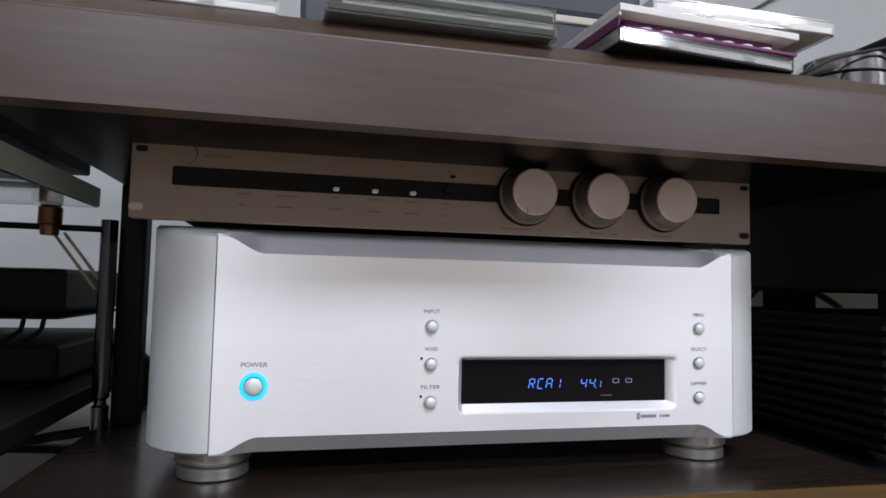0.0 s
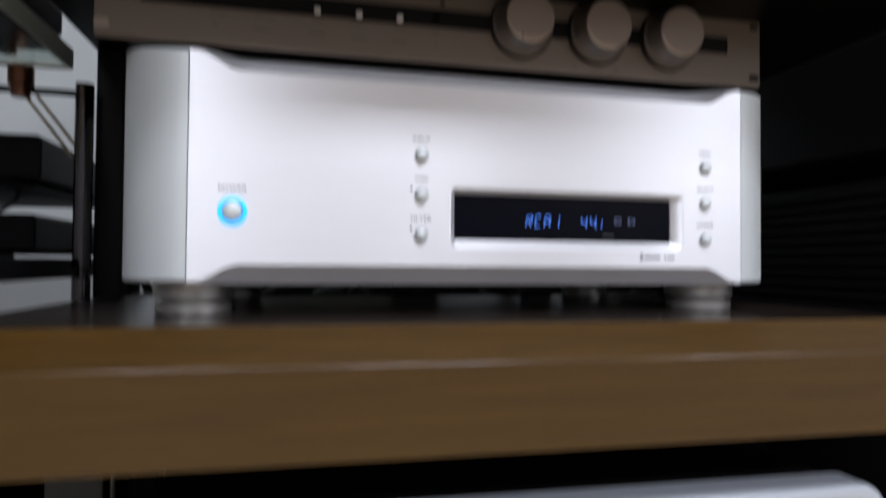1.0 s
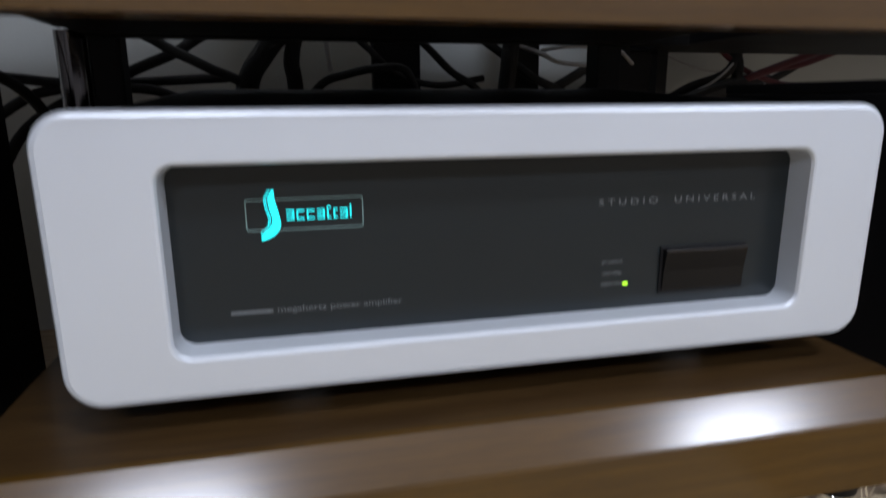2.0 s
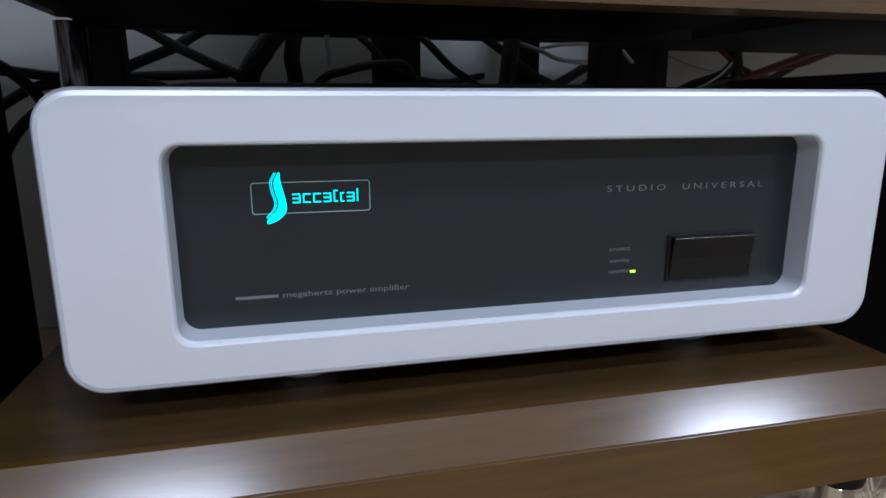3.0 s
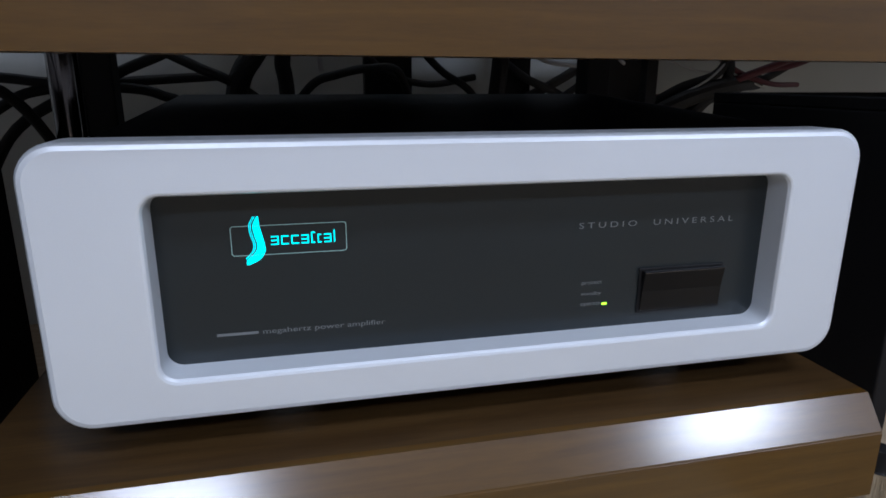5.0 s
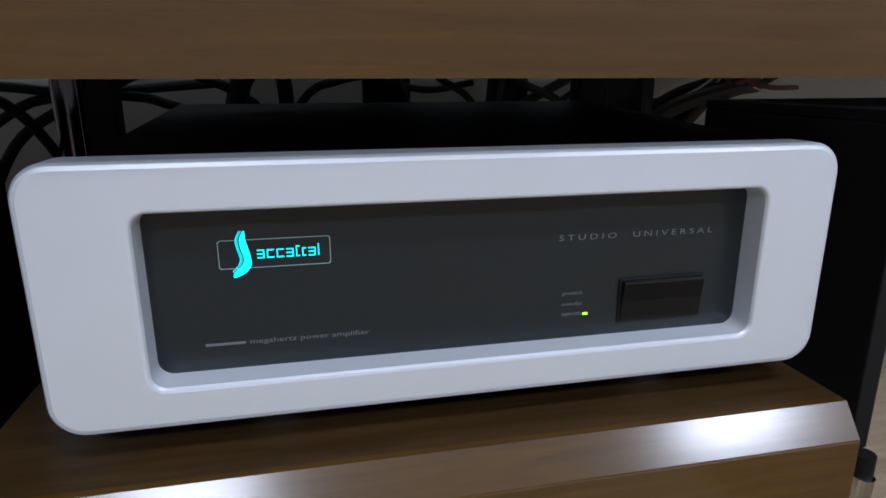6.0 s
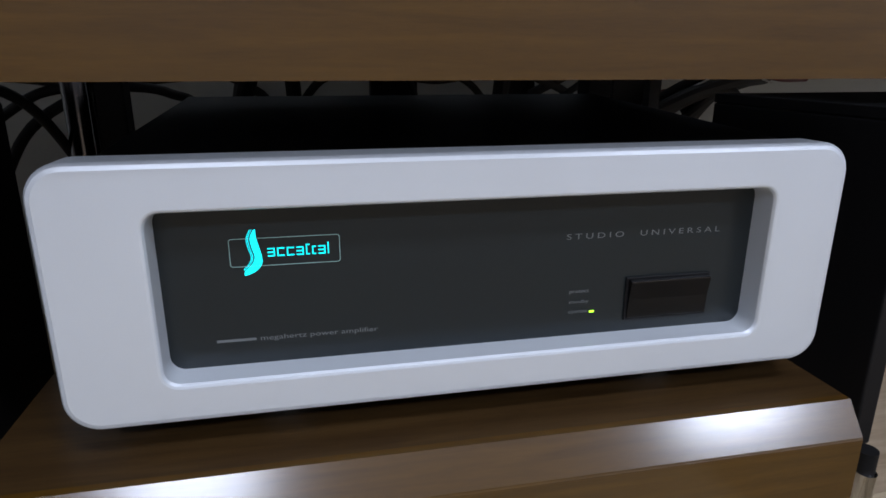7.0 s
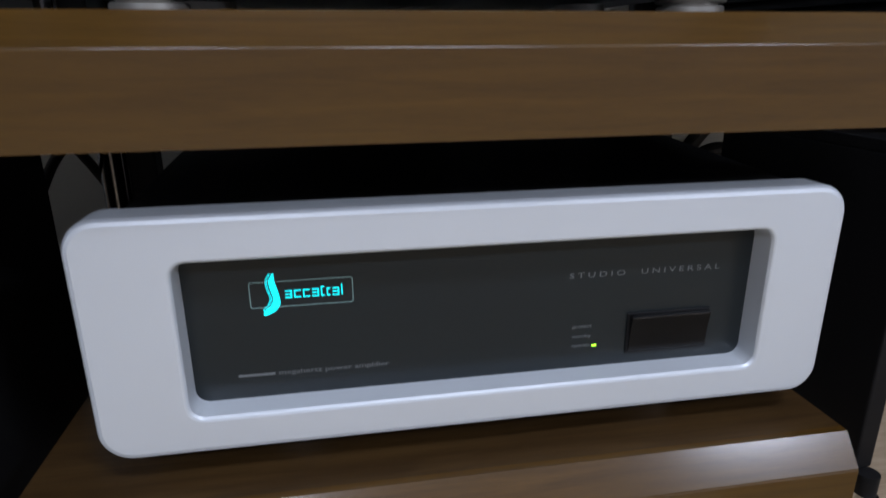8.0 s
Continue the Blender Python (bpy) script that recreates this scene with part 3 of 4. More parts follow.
for i, x in enumerate((0.1895, 0.2470, 0.3040)):
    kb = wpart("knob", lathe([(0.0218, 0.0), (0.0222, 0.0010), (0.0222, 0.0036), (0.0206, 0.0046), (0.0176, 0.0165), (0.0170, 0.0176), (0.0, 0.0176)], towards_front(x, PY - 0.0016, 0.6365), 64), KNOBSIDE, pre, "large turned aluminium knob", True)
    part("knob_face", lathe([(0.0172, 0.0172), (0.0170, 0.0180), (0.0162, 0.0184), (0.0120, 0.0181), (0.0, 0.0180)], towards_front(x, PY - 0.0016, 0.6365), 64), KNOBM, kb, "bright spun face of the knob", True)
    part("shadow_gap", lathe([(0.0, 0.0012), (0.0234, 0.0012), (0.0234, 0.0002)], towards_front(x, PY, 0.6365), 48), BLACK, kb)
    if i == 0:
        part("pointer", box(x - 0.0062, x - 0.0056, PY - 0.0200, PY - 0.0192, 0.6205, 0.6245), INK, kb).matrix_basis = Matrix.Identity(4)
for i, x in enumerate((0.049, 0.076, 0.103)):
    wpart("toggle", box(x - 0.0021, x + 0.0021, PY - 0.006, PY - 0.0008, 0.6314, 0.6338, 0.0007), PAPER, pre, "small white toggle")
wpart("toggle", lathe([(0, 0.004), (0.002, 0.004), (0.0028, 0.0)], towards_front(0.128, PY - 0.001, 0.6360), 16), BLACKGLOSS, pre, "small black toggle")
wpart("toggle", box(0.1305, 0.1340, PY - 0.004, PY - 0.0002, 0.6455, 0.6475, 0.0006), BLACKGLOSS, pre)
for x, z, w in ((0.049, .6272, .006), (.076, .6270, .010), (.103, .6268, .009), (.128, .6266, .006), (.049, .6188, .010), (.076, .6186, .010), (.103, .6184, .011), (.128, .6180, .003), (-.012, .6265, .010), (.016, .6262, .014), (-.014, .6190, .004), (.014, .6186, .012), (.182, .6108, .024), (.230, .6105, .004), (.247, .6102, .011), (.262, .6100, .006), (.302, .6100, .018)):
    wpart("print_bar", box(x - w / 2, x + w / 2, PY - 0.0002, PY + 0.0002, z - 0.0006, z + 0.0006), FAINT, pre)
bm = bmesh.new()
prev = None
for i in range(17):
    u = i / 16
    x = -0.0455 + 0.0022 * math.sin(u * 3.0) - 0.0045 * u * u * u
    z = 0.6560 - 0.0125 * u
    a, b = bm.verts.new((x, PY - 0.0002, z)), bm.verts.new((x + 0.0014, PY - 0.0002, z + 0.0004))
    if prev:
        bm.faces.new((*prev, b, a))
    prev = (a, b)
wpart("badge_ribbon", bm, INK, pre, "dark wavy printed badge")
wpart("print_bar", box(-0.0395, -0.0205, PY - 0.0002, PY + 0.0002, 0.6500, 0.6520), FAINT, pre)

# ---- rack frame ----
for x0, x1, y0, y1, z0, z1 in ((-0.137, -0.114, 0.205, 0.228, 0.4358, 0.656), (0.425, 0.448, 0.205, 0.228, 0.4358, 0.656), (-0.1275, -0.0995, 0.300, 0.330, 0.1514, 0.43), (0.400, 0.430, 0.300, 0.330, 0.1514, 0.43)):
    wpart("post", box(x0, x1, y0, y1, z0, z1, 0.002), BLACK, rack, "black square steel post")
wpart("rod", lathe([(0, 0.0), (0.0135, 0.0), (0.0135, 0.3948), (0, 0.3948)], Matrix.Translation((-0.1415, 0.30, 0)), 40), DARKCHROME, rack, "dark polished rod", True)
wpart("rod", lathe([(0, 0.4358), (0.0072, 0.4358), (0.0072, 0.455), (0.0050, 0.457), (0.0050, 0.461), (0.0072, 0.463), (0.0072, 0.620), (0, 0.620)], Matrix.Translation((-0.1412, 0.190, 0)), 28), DARKCHROME, rack, "dark polished rod with a turned collar", True)
# Two black sheets added where the shelf undersides lie in shade.
wpart("shade_sheet", box(-0.125, 0.43, -0.012, 0.268, 0.3900, 0.3949, 0.001), BLACK, rack, "black sheet added for the shaded underside of the middle shelf")
wpart("shade_sheet", box(-0.138, 0.49, -0.057, 0.285, 0.6563, 0.6599, 0.0005), UNDERM, rack, "satin black sheet added for the shaded underside of the top shelf")
wpart("cross_bar", box(-0.125, 0.50, 0.274, 0.300, 0.3885, 0.437, 0.002), BLACK, rack, "black steel rear bar under the middle shelf")
for fx, fy in ((-0.075, -0.03), (0.43, -0.045), (-0.075, 0.36), (0.39, 0.36)):
    ft = wpart("foot", lathe([(0, 0), (0.012, 0), (0.013, 0.003), (0.013, 0.042), (0.011, 0.045), (0, 0.045)], Matrix.Translation((fx, fy, 0.0)), 28), CHROME, rack, "short turned metal foot", True)
    part("collar", lathe([(0, 0.0452), (0.017, 0.0452), (0.018, 0.050), (0.018, 0.0808), (0, 0.0808)], Matrix.Translation((fx, fy, 0.0)), 28), BLACK, ft, "black collar", True)


# ---- disc cases on the top shelf ----
def jewel_case(x, y, z, turn, tray, label, thick=0.0102, under=CLEAR, wall=None):
    ob = thing("disc_case", label, "disc case", pose(x, y, z, 0, 0, turn), "disc cases on the shelf")
    w, dp = 0.142, 0.125
    base = part("base", box(0, w, 0, dp, 0, 0.0014, 0.0004), under, ob, "plastic base")
    part("front_wall", box(0, w, 0.0, 0.0012, 0.00142, thick - 0.0012), wall or FROST, base)
    for x in (0.0, w - 0.0012):
        part("side_wall", box(x, x + 0.0012, 0.0013, dp, 0.00142, thick - 0.0012), CLEAR, base)
    part("lid", box(0.0003, w - 0.0003, -0.0006, dp, thick - 0.0011, thick, 0.0003), wall or FROST, ob, "clear plastic lid")
    tr = part("tray", box(0.0020, w - 0.0020, -0.0003, dp - 0.001, 0.0017, 0.0056, 0.0004), tray, ob, "inlay and disc tray")
    part("booklet", box(0.010, w - 0.002, 0.0025, dp - 0.004, 0.0064, 0.0084, 0.0004), PAPER, ob, "white paper booklet")
    for k in (0.28, 0.72):
        part("catch", box(w * k - 0.005, w * k + 0.005, -0.0006, 0.0010, 0.0020, 0.0048, 0.0004), CLEAR, ob)
    return ob


jewel_case(0.0345, -0.0720, 0.7204, 1.0, GREENTRAY, "clear plastic disc case with dark green inlay", wall=CLEAR)
jewel_case(0.0350, -0.0690, 0.7309, 1.6, GREENTRAY, "clear plastic disc case with dark green inlay, upper of two", wall=CLEAR)
jewel_case(-0.133, -0.0620, 0.7204, 2.5, PAPER, "clear plastic disc case with white booklet")
jewel_case(0.2150, -0.0765, 0.7204, 6.5, FROST, "clear plastic disc case with hazy tray and black base", under=BLACK, wall=CLEAR)
jewel_case(0.2440, -0.0665, 0.7478, 0.8, PAPER, "clear disc case with white booklet, topmost of a stack", 0.0108)
sleeve = thing("card_sleeve", "purple and white folded card disc sleeve between two cases", "disc sleeve", pose(0.2160, -0.0735, 0.7310, 0, 0, 4.2))
part("lower_flap", box(0.006, 0.141, 0.0, 0.126, 0.0, 0.0022, 0.0004), PURPLE, sleeve, "purple card flap")
part("upper_flap", box(0.0, 0.142, -0.001, 0.126, 0.0112, 0.0160, 0.0006), PAPER, sleeve, "white card flap")
part("spine", box(0.0, 0.0018, 0.0005, 0.126, 0.0086, 0.0111, 0.0003), PAPER, sleeve, "white card spine")
part("lining", box(0.0006, 0.0016, 0.002, 0.126, 0.0024, 0.0085, 0.0003), PURPLE, sleeve)
part("filling", box(0.010, 0.130, 0.010, 0.120, 0.0024, 0.0110, 0.001), PURPLE, sleeve)
for k in range(7):
    part("disc_tab", lathe([(0, 0.0026), (0.006, 0.0026), (0.006, 0.0040), (0, 0.0042)], Matrix.Translation((0.022 + 0.016 * k, 0.0075, 0)), 16), PAPER, sleeve)

# ---- player, metal puck and cable on the top shelf ----
deck = thing("disc_player", "slate-grey player with cream trim behind the disc cases", "audio device", pose(0.18, 0.18, 0.720))
wpart("body", box(0.02, 0.310, 0.060, 0.285, 0.728, 0.7925, 0.004), SLATE, deck)
wpart("trim", box(0.019, 0.311, 0.059, 0.286, 0.7927, 0.7990, 0.001), CREAM, deck, "cream trim line")
wpart("lid", box(0.02, 0.310, 0.060, 0.285, 0.7992, 0.86, 0.005), SLATE, deck, "slate upper body")
for fx in (0.05, 0.28):
    for fy in (0.085, 0.26):
        wpart("foot", lathe([(0, 0), (0.012, 0), (0.012, 0.0078), (0, 0.0078)], Matrix.Translation((fx, fy, 0.7202)), 20), RUBBER, deck)
puck = thing("record_puck", "polished chrome turned puck on the shelf", "puck", pose(0.4585, 0.0, 0.7201))
part("base", lathe([(0, 0), (0.034, 0), (0.0355, 0.0015), (0.0355, 0.020), (0.034, 0.0215), (0.033, 0.0218)], Matrix.Identity(4), 56), CHROME, puck, "", True)
part("cap", lathe([(0.033, 0.0219), (0.0335, 0.0235), (0.0335, 0.036), (0.0310, 0.038), (0, 0.0385)], Matrix.Identity(4), 56), CHROME, puck, "", True)
part("groove", lathe([(0.0333, 0.0214), (0.0358, 0.0216), (0.0358, 0.0224), (0.0333, 0.0226)], Matrix.Identity(4), 56), BLACK, puck)
cab = thing("thin_cable", "thin black cable curving over the shelf", "cable", pose(0.38, -0.045, 0.7215))
wpart("lead", tube([(0.372, -0.030, 0.7217), (0.387, -0.042, 0.732), (0.407, -0.042, 0.742), (0.433, -0.042, 0.750), (0.460, -0.042, 0.7555), (0.488, -0.030, 0.752), (0.496, 0.02, 0.7217)], 0.0014), RUBBER, cab, "", True)
wire = thing("wall_wire", "thin grey wire running up the white wall", "wire", pose(0.9, 0.615, 1.0))
wpart("lead", tube([(0.74, 0.615, 0.72), (0.80, 0.615, 1.05), (0.90, 0.615, 1.14), (1.05, 0.615, 1.22)], 0.003), INK, wire, "", True)

# ---- glass rack beside the wooden one ----
gr = thing("glass_rack", "glass and chrome rack with a thick green glass shelf", "rack", pose(-0.4, 0.2, 0))
wpart("glass_shelf", box(-0.62, -0.150, -0.20, 0.186, 0.6300, 0.6480, 0.001), GLASSM, gr, "thick clear glass shelf with greenish edge").visible_shadow = False
wpart("glass_edge", box(-0.1498, -0.1488, -0.199, 0.185, 0.6308, 0.6472, 0.0003), EDGEGLASS, gr, "pale green ground edge of the glass")
wpart("column", lathe([(0, 0.0), (0.0064, 0.0), (0.0064, 0.6296), (0, 0.6296)], Matrix.Translation((-0.58, 0.16, 0)), 28), CHROME, gr, "chrome column", True)
wpart("column", lathe([(0, 0.0), (0.0064, 0.0), (0.0064, 0.6296), (0, 0.6296)], Matrix.Translation((-0.58, -0.17, 0)), 28), CHROME, gr, "chrome column", True)
wpart("cross_rod", tube([(-0.60, 0.190, 0.6135), (-0.4, 0.190, 0.6135), (-0.146, 0.190, 0.6115)], 0.0028), BLACK, gr, "thin black cross rod", True)
clamp = wpart("clamp", lathe([(0, 0.604), (0.0068, 0.604), (0.0075, 0.606), (0.0075, 0.6125), (0.0095, 0.6135), (0.0095, 0.6275), (0.0075, 0.6298), (0, 0.6298)], Matrix.Translation((-0.186, 0.180, 0)), 28), COPPER, gr, "copper-brown round clamp", True)
for dx in (0.0, 0.009):
    wpart("stay_rod", tube([(-0.186 + dx, 0.188, 0.607), (-0.168 + dx, 0.188, 0.583), (-0.150 + dx, 0.188, 0.558)], 0.0014), ACRYL, gr, "slanting amber rod", True)
wpart("upper_shelf", box(-0.62, -0.158, -0.20, 0.186, 0.6580, 0.6900, 0.002), BLACK, gr, "black board above the glass")
for px, py in ((-0.19, 0.165), (-0.58, 0.165), (-0.58, -0.17), (-0.19, -0.17)):
    wpart("spacer", lathe([(0, 0.6482), (0.006, 0.6482), (0.006, 0.6578), (0, 0.6578)], Matrix.Translation((px, py, 0)), 16), DARKCHROME, gr, "", True)
wpart("lower_shelf", box(-0.62, -0.153, -0.20, 0.45, 0.4545, 0.4715, 0.002), BLACK, gr, "black lower shelf")
for px in (-0.61, -0.165):
    wpart("rear_leg", box(px, px + 0.012, 0.43, 0.442, 0, 0.4543), BLACK, gr)


def supply_box(z0, z1, x1, label):
    ob = thing("power_supply", label, "audio device", pose(-0.36, 0.3, z0), "black boxes on the glass rack")
    wpart("case", box(-0.55, x1, 0.190, 0.42, z0 + 0.004, z1, 0.004), BLACK, ob)
    for px in (-0.50, x1 - 0.03):
        for py in (0.21, 0.40):
            wpart("foot", lathe([(0, 0), (0.007, 0), (0.007, 0.0039), (0, 0.0039)], Matrix.Translation((px, py, z0 + 0.0001)), 16), RUBBER, ob)
    return ob


supply_box(0.4716, 0.5085, -0.1775, "matt black box standing on the lower shelf")
spacer = thing("spacer_stand", "thin black wire stand between two black boxes", "stand", pose(-0.36, 0.3, 0.5086))
for px in (-0.52, -0.212, -0.196):
    wpart("leg", tube([(px - 0.012, 0.200, 0.5106), (px, 0.200, 0.520), (px + 0.003, 0.200, 0.5305)], 0.002), BLACK, spacer, "", True)
wpart("top_plate", box(-0.55, -0.180, 0.195, 0.41, 0.5306, 0.5326), BLACK, spacer)
supply_box(0.5327, 0.5755, -0.1745, "matt black box raised on a wire stand")
low = thing("black_cabinet", "matt black cabinet standing on the floor", "cabinet", pose(-0.4, 0.1, 0))
wpart("carcass", box(-0.62, -0.166, -0.14, 0.195, 0.012, 0.345, 0.003), BLACK, low)
for px in (-0.60, -0.18):
    for py in (-0.12, 0.17):
        wpart("foot", lathe([(0, 0), (0.012, 0), (0.012, 0.0118), (0, 0.0118)], Matrix.Translation((px, py, 0)), 16), RUBBER, low)

# ---- black rack on the other side ----
# Boards and cases run on unseen to x 1.4, to block lamp light.
br = thing("black_rack", "black equipment rack with a dark side panel", "rack", pose(0.75, 0.2, 0))
for x in (0.515, 1.38):
    wpart("side_panel", box(x, x + 0.018, -0.02, 0.225, 0.060, 0.334, 0.002), BLACK, br, "black side panel")
wpart("middle_board", box(0.515, 1.398, -0.02, 0.225, 0.3342, 0.344, 0.001), BLACK, br)
wpart("shelf_board", box(0.515, 1.398, -0.02, 0.43, 0.3925, 0.412, 0.001), BLACK, br, "black shelf board")
for x in (0.540, 1.370):
    wpart("post", box(x, x + 0.016, 0.400, 0.416, 0.0, 0.3923), BLACK, br, "black rear post")
wpart("post", box(1.365, 1.381, -0.015, 0.005, 0.3442, 0.3923), BLACK, br)
for x in (0.524, 1.389):
    for y in (-0.030, 0.20):
        ft = wpart("foot", lathe([(0, 0), (0.0085, 0), (0.0085, 0.040), (0, 0.040)], Matrix.Translation((x, y, 0)), 20), CHROME, br, "short silver foot", True)
        part("collar", lathe([(0, 0.0402), (0.0095, 0.0402), (0.0095, 0.0598), (0, 0.0598)], Matrix.Translation((x, y + 0.004, 0)), 20), BLACK, ft, "", True)
ribbed = thing("ribbed_amplifier", "black amplifier with ribbed sides on the black rack", "amplifier", pose(0.75, 0.2, 0.412))
wpart("case", box(0.545, 1.36, 0.03, 0.42, 0.424, 0.5490, 0.002), BLACK, ribbed)
for k in range(11):
    wpart("rib", box(0.537, 0.5448, 0.04, 0.41, 0.430 + 0.0106 * k, 0.4345 + 0.0106 * k), BLACK, ribbed)
for k in range(11):
    wpart("rib", box(0.55, 1.355, 0.0225, 0.0298, 0.430 + 0.0106 * k, 0.4345 + 0.0106 * k), BLACK, ribbed)
for x in (0.575, 1.33):
    for y in (0.07, 0.38):
        wpart("foot", lathe([(0, 0), (0.017, 0), (0.018, 0.002), (0.018, 0.0095), (0.015, 0.0118), (0, 0.0118)], Matrix.Translation((x, y, 0.4121)), 24), CHROME if y < 0.2 else RUBBER, ribbed, "silver round foot", True)
upper = thing("black_component", "matt black component on blocks above the ribbed amplifier", "audio device", pose(0.75, 0.2, 0.549))
wpart("case", box(0.53, 1.37, 0.00, 0.42, 0.5725, 0.80, 0.003), BLACK, upper)
for x, y, w in ((0.697, 0.335, 0.05), (1.32, 0.06, 0.04), (1.32, 0.34, 0.04), (0.56, 0.02, 0.02)):
    wpart("block", box(x, x + w, y, y + 0.045, 0.5492, 0.5723), BLACK, upper)

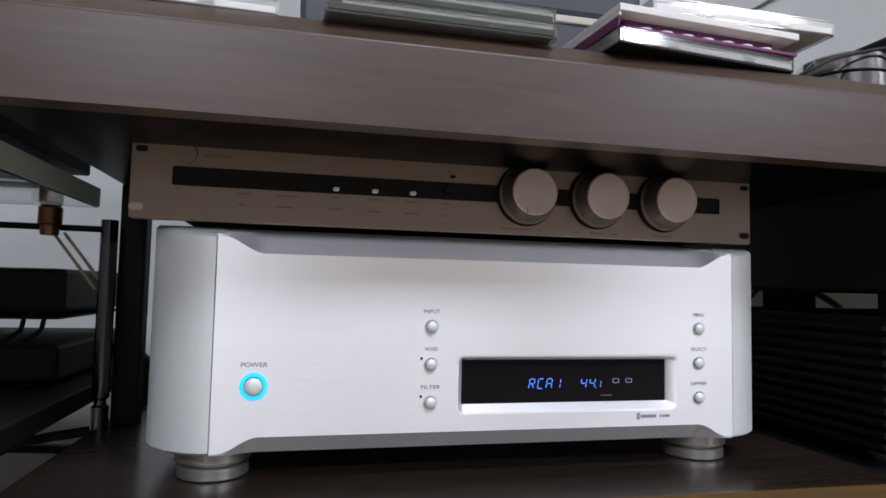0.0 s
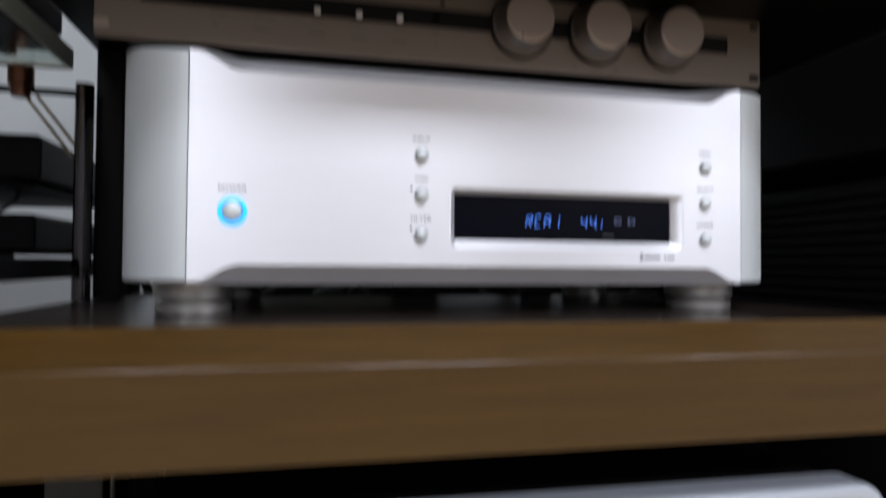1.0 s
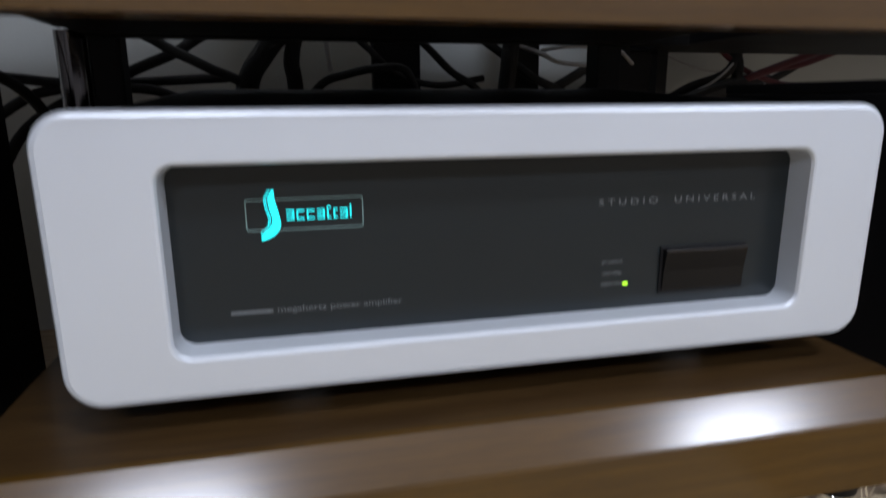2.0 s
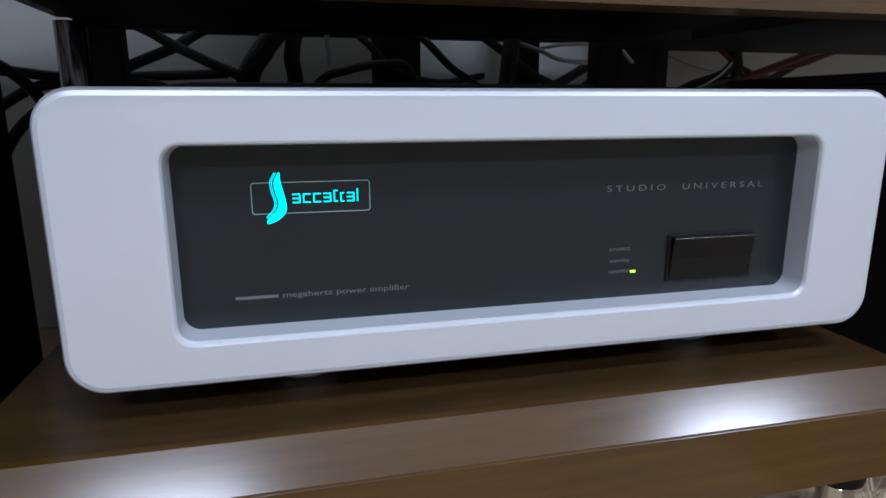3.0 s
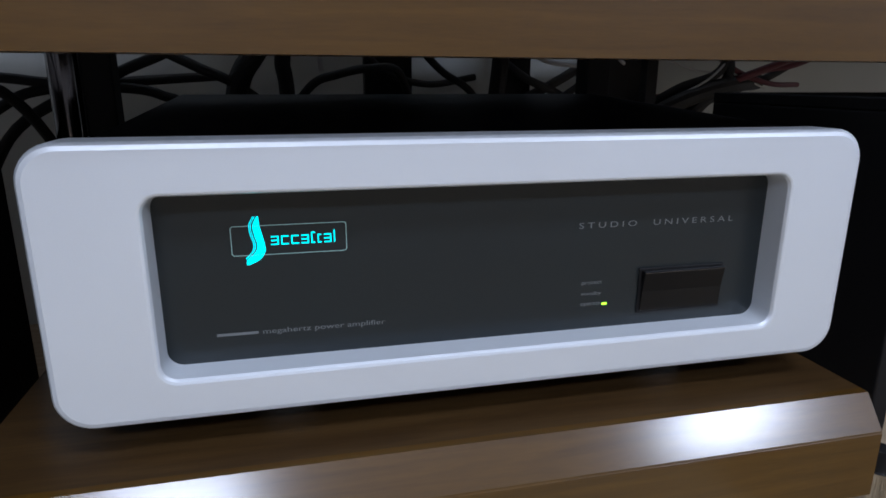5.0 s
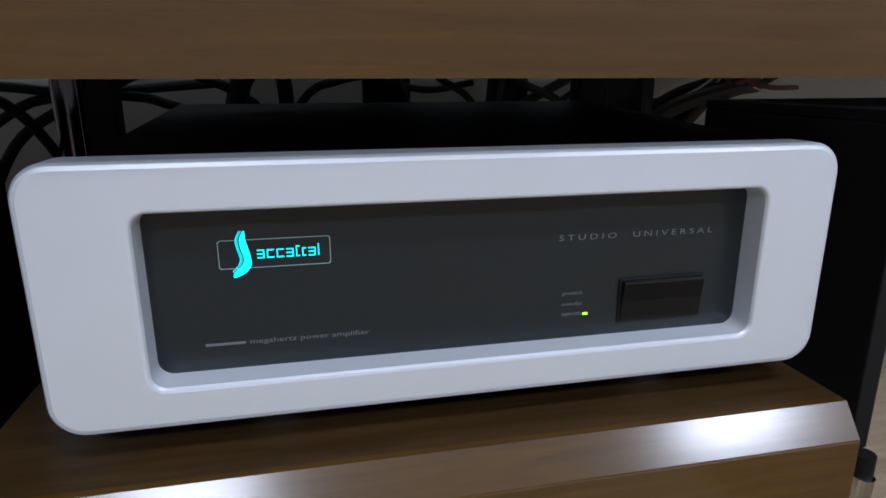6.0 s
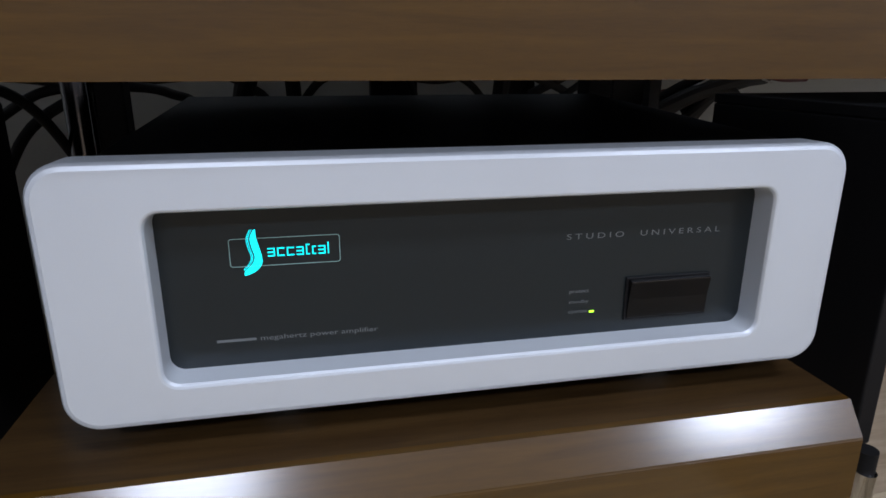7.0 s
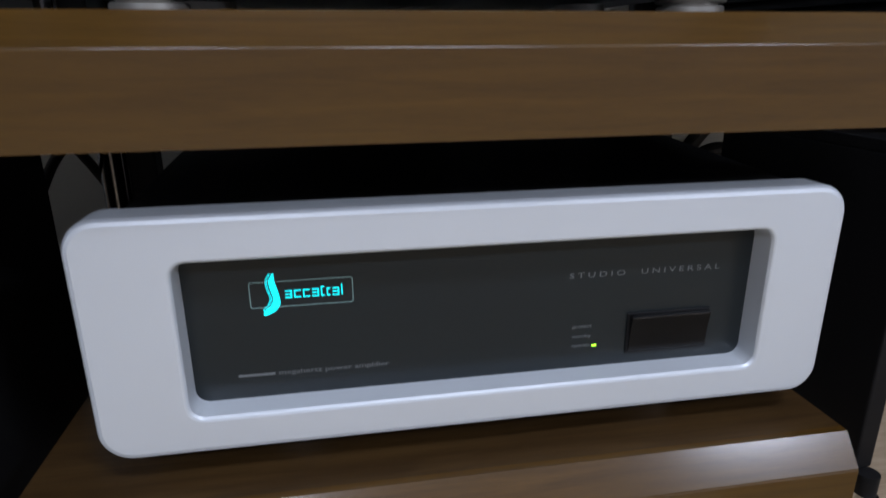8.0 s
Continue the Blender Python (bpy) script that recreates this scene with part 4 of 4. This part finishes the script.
# ---- cables behind the amplifier ----
CABLES = [
    ("black signal cable hanging behind the rack", RUBBER, 0.0065, [(-0.30, 0.46, 0.20), (-0.24, 0.45, 0.30), (-0.136, 0.45, 0.358), (-0.073, 0.45, 0.386), (-0.045, 0.46, 0.405), (0.02, 0.48, 0.44)]),
    ("black signal cable hanging behind the rack", RUBBER, 0.0062, [(-0.15, 0.45, 0.425), (-0.102, 0.44, 0.405), (-0.073, 0.44, 0.388), (-0.035, 0.44, 0.369), (0.006, 0.45, 0.348), (0.04, 0.5, 0.30), (0.06, 0.55, 0.1)]),
    ("black power cable lying behind the amplifier", RUBBER, 0.0060, [(-0.33, 0.45, 0.362), (-0.247, 0.45, 0.357), (-0.204, 0.45, 0.352), (-0.136, 0.45, 0.347), (-0.085, 0.46, 0.338), (-0.05, 0.50, 0.30), (-0.04, 0.54, 0.12)]),
    ("black power cable lying behind the amplifier", RUBBER, 0.0060, [(-0.33, 0.46, 0.27), (-0.247, 0.45, 0.328), (-0.205, 0.45, 0.344), (-0.13, 0.46, 0.352), (-0.02, 0.52, 0.36)]),
    ("thick black braided cable behind the amplifier", RUBBER, 0.0135, [(0.0, 0.54, 0.10), (-0.002, 0.48, 0.28), (0.008, 0.45, 0.350), (0.028, 0.45, 0.385), (0.052, 0.46, 0.412), (0.09, 0.50, 0.43)]),
    ("black cable behind the amplifier", RUBBER, 0.0050, [(0.20, 0.47, 0.43), (0.233, 0.45, 0.398), (0.267, 0.45, 0.366), (0.306, 0.46, 0.343), (0.35, 0.50, 0.30)]),
    ("black cable behind the amplifier", RUBBER, 0.0055, [(0.06, 0.48, 0.30), (0.096, 0.45, 0.349), (0.128, 0.45, 0.362), (0.169, 0.45, 0.370), (0.21, 0.46, 0.365), (0.24, 0.5, 0.30)]),
    ("thick black cable hanging behind the amplifier", RUBBER, 0.0120, [(0.345, 0.54, 0.10), (0.35, 0.47, 0.34), (0.352, 0.46, 0.39), (0.36, 0.47, 0.43)]),
    ("white cable curving behind the amplifier", GREYCAB, 0.0030, [(0.36, 0.50, 0.41), (0.391, 0.45, 0.391), (0.418, 0.45, 0.380), (0.460, 0.45, 0.376), (0.52, 0.47, 0.380)]),
    ("white cable curving behind the amplifier", GREYCAB, 0.0026, [(0.40, 0.47, 0.396), (0.435, 0.45, 0.400), (0.503, 0.45, 0.398), (0.55, 0.48, 0.38)]),
    ("thin white wire behind the amplifier", GREYCAB, 0.0016, [(0.58, 0.48, 0.30), (0.630, 0.45, 0.336), (0.681, 0.45, 0.363), (0.74, 0.47, 0.41)]),
    ("maroon speaker cable behind the amplifier", RED, 0.0055, [(0.62, 0.50, 0.33), (0.70, 0.47, 0.345), (0.744, 0.45, 0.365), (0.836, 0.45, 0.395), (0.89, 0.46, 0.41)]),
    ("maroon speaker cable behind the amplifier", RED, 0.0050, [(0.64, 0.50, 0.32), (0.71, 0.46, 0.35), (0.78, 0.46, 0.372), (0.83, 0.46, 0.38), (0.90, 0.47, 0.40)]),
    ("black speaker cable behind the amplifier", RUBBER, 0.0070, [(0.58, 0.48, 0.31), (0.64, 0.47, 0.345), (0.70, 0.46, 0.370), (0.73, 0.47, 0.43)]),
    ("black speaker cable behind the amplifier", RUBBER, 0.0080, [(0.66, 0.50, 0.30), (0.70, 0.46, 0.34), (0.715, 0.46, 0.38), (0.70, 0.48, 0.43)]),
    ("black cable behind the amplifier", RUBBER, 0.0050, [(0.42, 0.49, 0.31), (0.47, 0.46, 0.35), (0.50, 0.46, 0.385), (0.54, 0.48, 0.42)]),
    ("black cable behind the black component", RUBBER, 0.0045, [(0.68, 0.50, 0.52), (0.72, 0.47, 0.545), (0.76, 0.47, 0.575), (0.80, 0.50, 0.60)]),
    ("black cable behind the black component", RUBBER, 0.0055, [(0.80, 0.50, 0.60), (0.86, 0.47, 0.578), (0.92, 0.47, 0.550), (0.98, 0.50, 0.52)]),
    ("thick black cable hanging behind the amplifier", RUBBER, 0.0100, [(0.07, 0.54, 0.10), (0.066, 0.47, 0.33), (0.062, 0.46, 0.38), (0.075, 0.47, 0.43)]),
    ("black cable behind the amplifier", RUBBER, 0.0048, [(0.12, 0.52, 0.44), (0.16, 0.49, 0.40), (0.20, 0.49, 0.365), (0.26, 0.50, 0.35), (0.33, 0.51, 0.36)]),
    ("black cable behind the amplifier", RUBBER, 0.0060, [(0.30, 0.51, 0.43), (0.335, 0.48, 0.40), (0.39, 0.47, 0.36), (0.45, 0.48, 0.335), (0.50, 0.51, 0.30)]),
    ("black cable behind the amplifier", RUBBER, 0.0070, [(0.40, 0.49, 0.33), (0.45, 0.47, 0.36), (0.50, 0.47, 0.392), (0.55, 0.49, 0.43)]),
    ("black speaker cable behind the amplifier", RUBBER, 0.0060, [(0.74, 0.52, 0.33), (0.80, 0.48, 0.36), (0.86, 0.47, 0.40), (0.90, 0.49, 0.44)]),
    ("maroon speaker cable behind the amplifier", RED, 0.0040, [(0.66, 0.49, 0.44), (0.69, 0.47, 0.40), (0.73, 0.46, 0.37), (0.80, 0.47, 0.352), (0.88, 0.50, 0.35)]),
    ("thin white wire behind the amplifier", GREYCAB, 0.0014, [(0.60, 0.50, 0.40), (0.66, 0.47, 0.372), (0.72, 0.46, 0.366), (0.80, 0.48, 0.345)]),
    ("thick black cable looped behind the black rack", RUBBER, 0.0120, [(0.62, 0.50, 0.22), (0.645, 0.46, 0.295), (0.685, 0.455, 0.335), (0.725, 0.46, 0.315), (0.735, 0.47, 0.25), (0.72, 0.50, 0.18)]),
    ("thick black cable behind the black rack", RUBBER, 0.0130, [(0.52, 0.50, 0.27), (0.58, 0.46, 0.300), (0.64, 0.45, 0.330), (0.72, 0.46, 0.350), (0.80, 0.50, 0.355)]),
    ("black cable drooping behind the black rack", RUBBER, 0.0110, [(0.60, 0.54, 0.10), (0.62, 0.48, 0.22), (0.66, 0.46, 0.262), (0.71, 0.47, 0.255), (0.76, 0.50, 0.22)]),
    ("black cable beside the rack", RUBBER, 0.0045, [(-0.30, 0.30, 0.36), (-0.24, 0.26, 0.405), (-0.20, 0.24, 0.418), (-0.155, 0.24, 0.425), (-0.12, 0.34, 0.42)]),
    ("black cable beside the rack", RUBBER, 0.0050, [(-0.34, 0.22, 0.40), (-0.27, 0.20, 0.385), (-0.21, 0.21, 0.365), (-0.165, 0.26, 0.33), (-0.15, 0.4, 0.2)]),
    ("black cable beside the rack", RUBBER, 0.0055, [(-0.178, 0.36, 0.49), (-0.165, 0.37, 0.487), (-0.15, 0.40, 0.47), (-0.14, 0.48, 0.40)]),
]
for label, mat, r, pts in CABLES:
    ob = thing("cable", label, "cable", pose(*pts[0]), "cables behind the rack")
    wpart("jacket", tube(pts, r, 12), mat, ob, "", True)
rear = thing("rear_frame", "black steel frame standing against the wall behind the rack", "frame", pose(0.3, 0.52, 0))
for x0, x1 in ((0.170, 0.236), (0.368, 0.412), (0.537, 0.620)):
    wpart("upright", box(x0, x1, 0.50, 0.52, 0, 0.72, 0.002), BLACK, rear, "black upright")
wpart("rail", box(-0.12, 1.0, 0.5205, 0.54, 0.410, 0.450, 0.002), BLACK, rear, "black rail")
plug = thing("cable_plug", "slim silver cable plug hanging behind the amplifier", "plug", pose(0.107, 0.45, 0.36))
wpart("body", tube([(0.105, 0.45, 0.404), (0.107, 0.45, 0.385), (0.109, 0.45, 0.366)], 0.0033), GREYCAB, plug, "", True)
wpart("lead", tube([(0.105, 0.45, 0.4045), (0.104, 0.46, 0.43), (0.12, 0.50, 0.44)], 0.002), RUBBER, plug, "", True)

# ---- rug ----
bm = bmesh.new()
rng = random.Random(5)
for i in range(9000):
    x, y = rng.uniform(0.42, 1.15), rng.uniform(-0.34, -0.02)
    if x > 0.5 and y > -0.04:
        continue
    h, a, lean = rng.uniform(0.010, 0.024), rng.uniform(0, 6.28), rng.uniform(0.0, 0.012)
    w = 0.0012
    c, s = math.cos(a), math.sin(a)
    vs = [bm.verts.new((x - w * s, y + w * c, 0.004)), bm.verts.new((x + w * s, y - w * c, 0.004)), bm.verts.new((x + lean * c, y + lean * s, 0.004 + h))]
    bm.faces.new(vs)
rug = thing("shaggy_rug", "beige shaggy rug lying in front of the rack", "rug", pose(0.6, -0.4, 0))
wpart("backing", box(-0.8, 1.2, -1.3, -0.02, 0.001, 0.005), RUGM, rug)
tagged(wpart("pile", bm, RUGM, rug, "tufted beige pile"), kind="stuff")
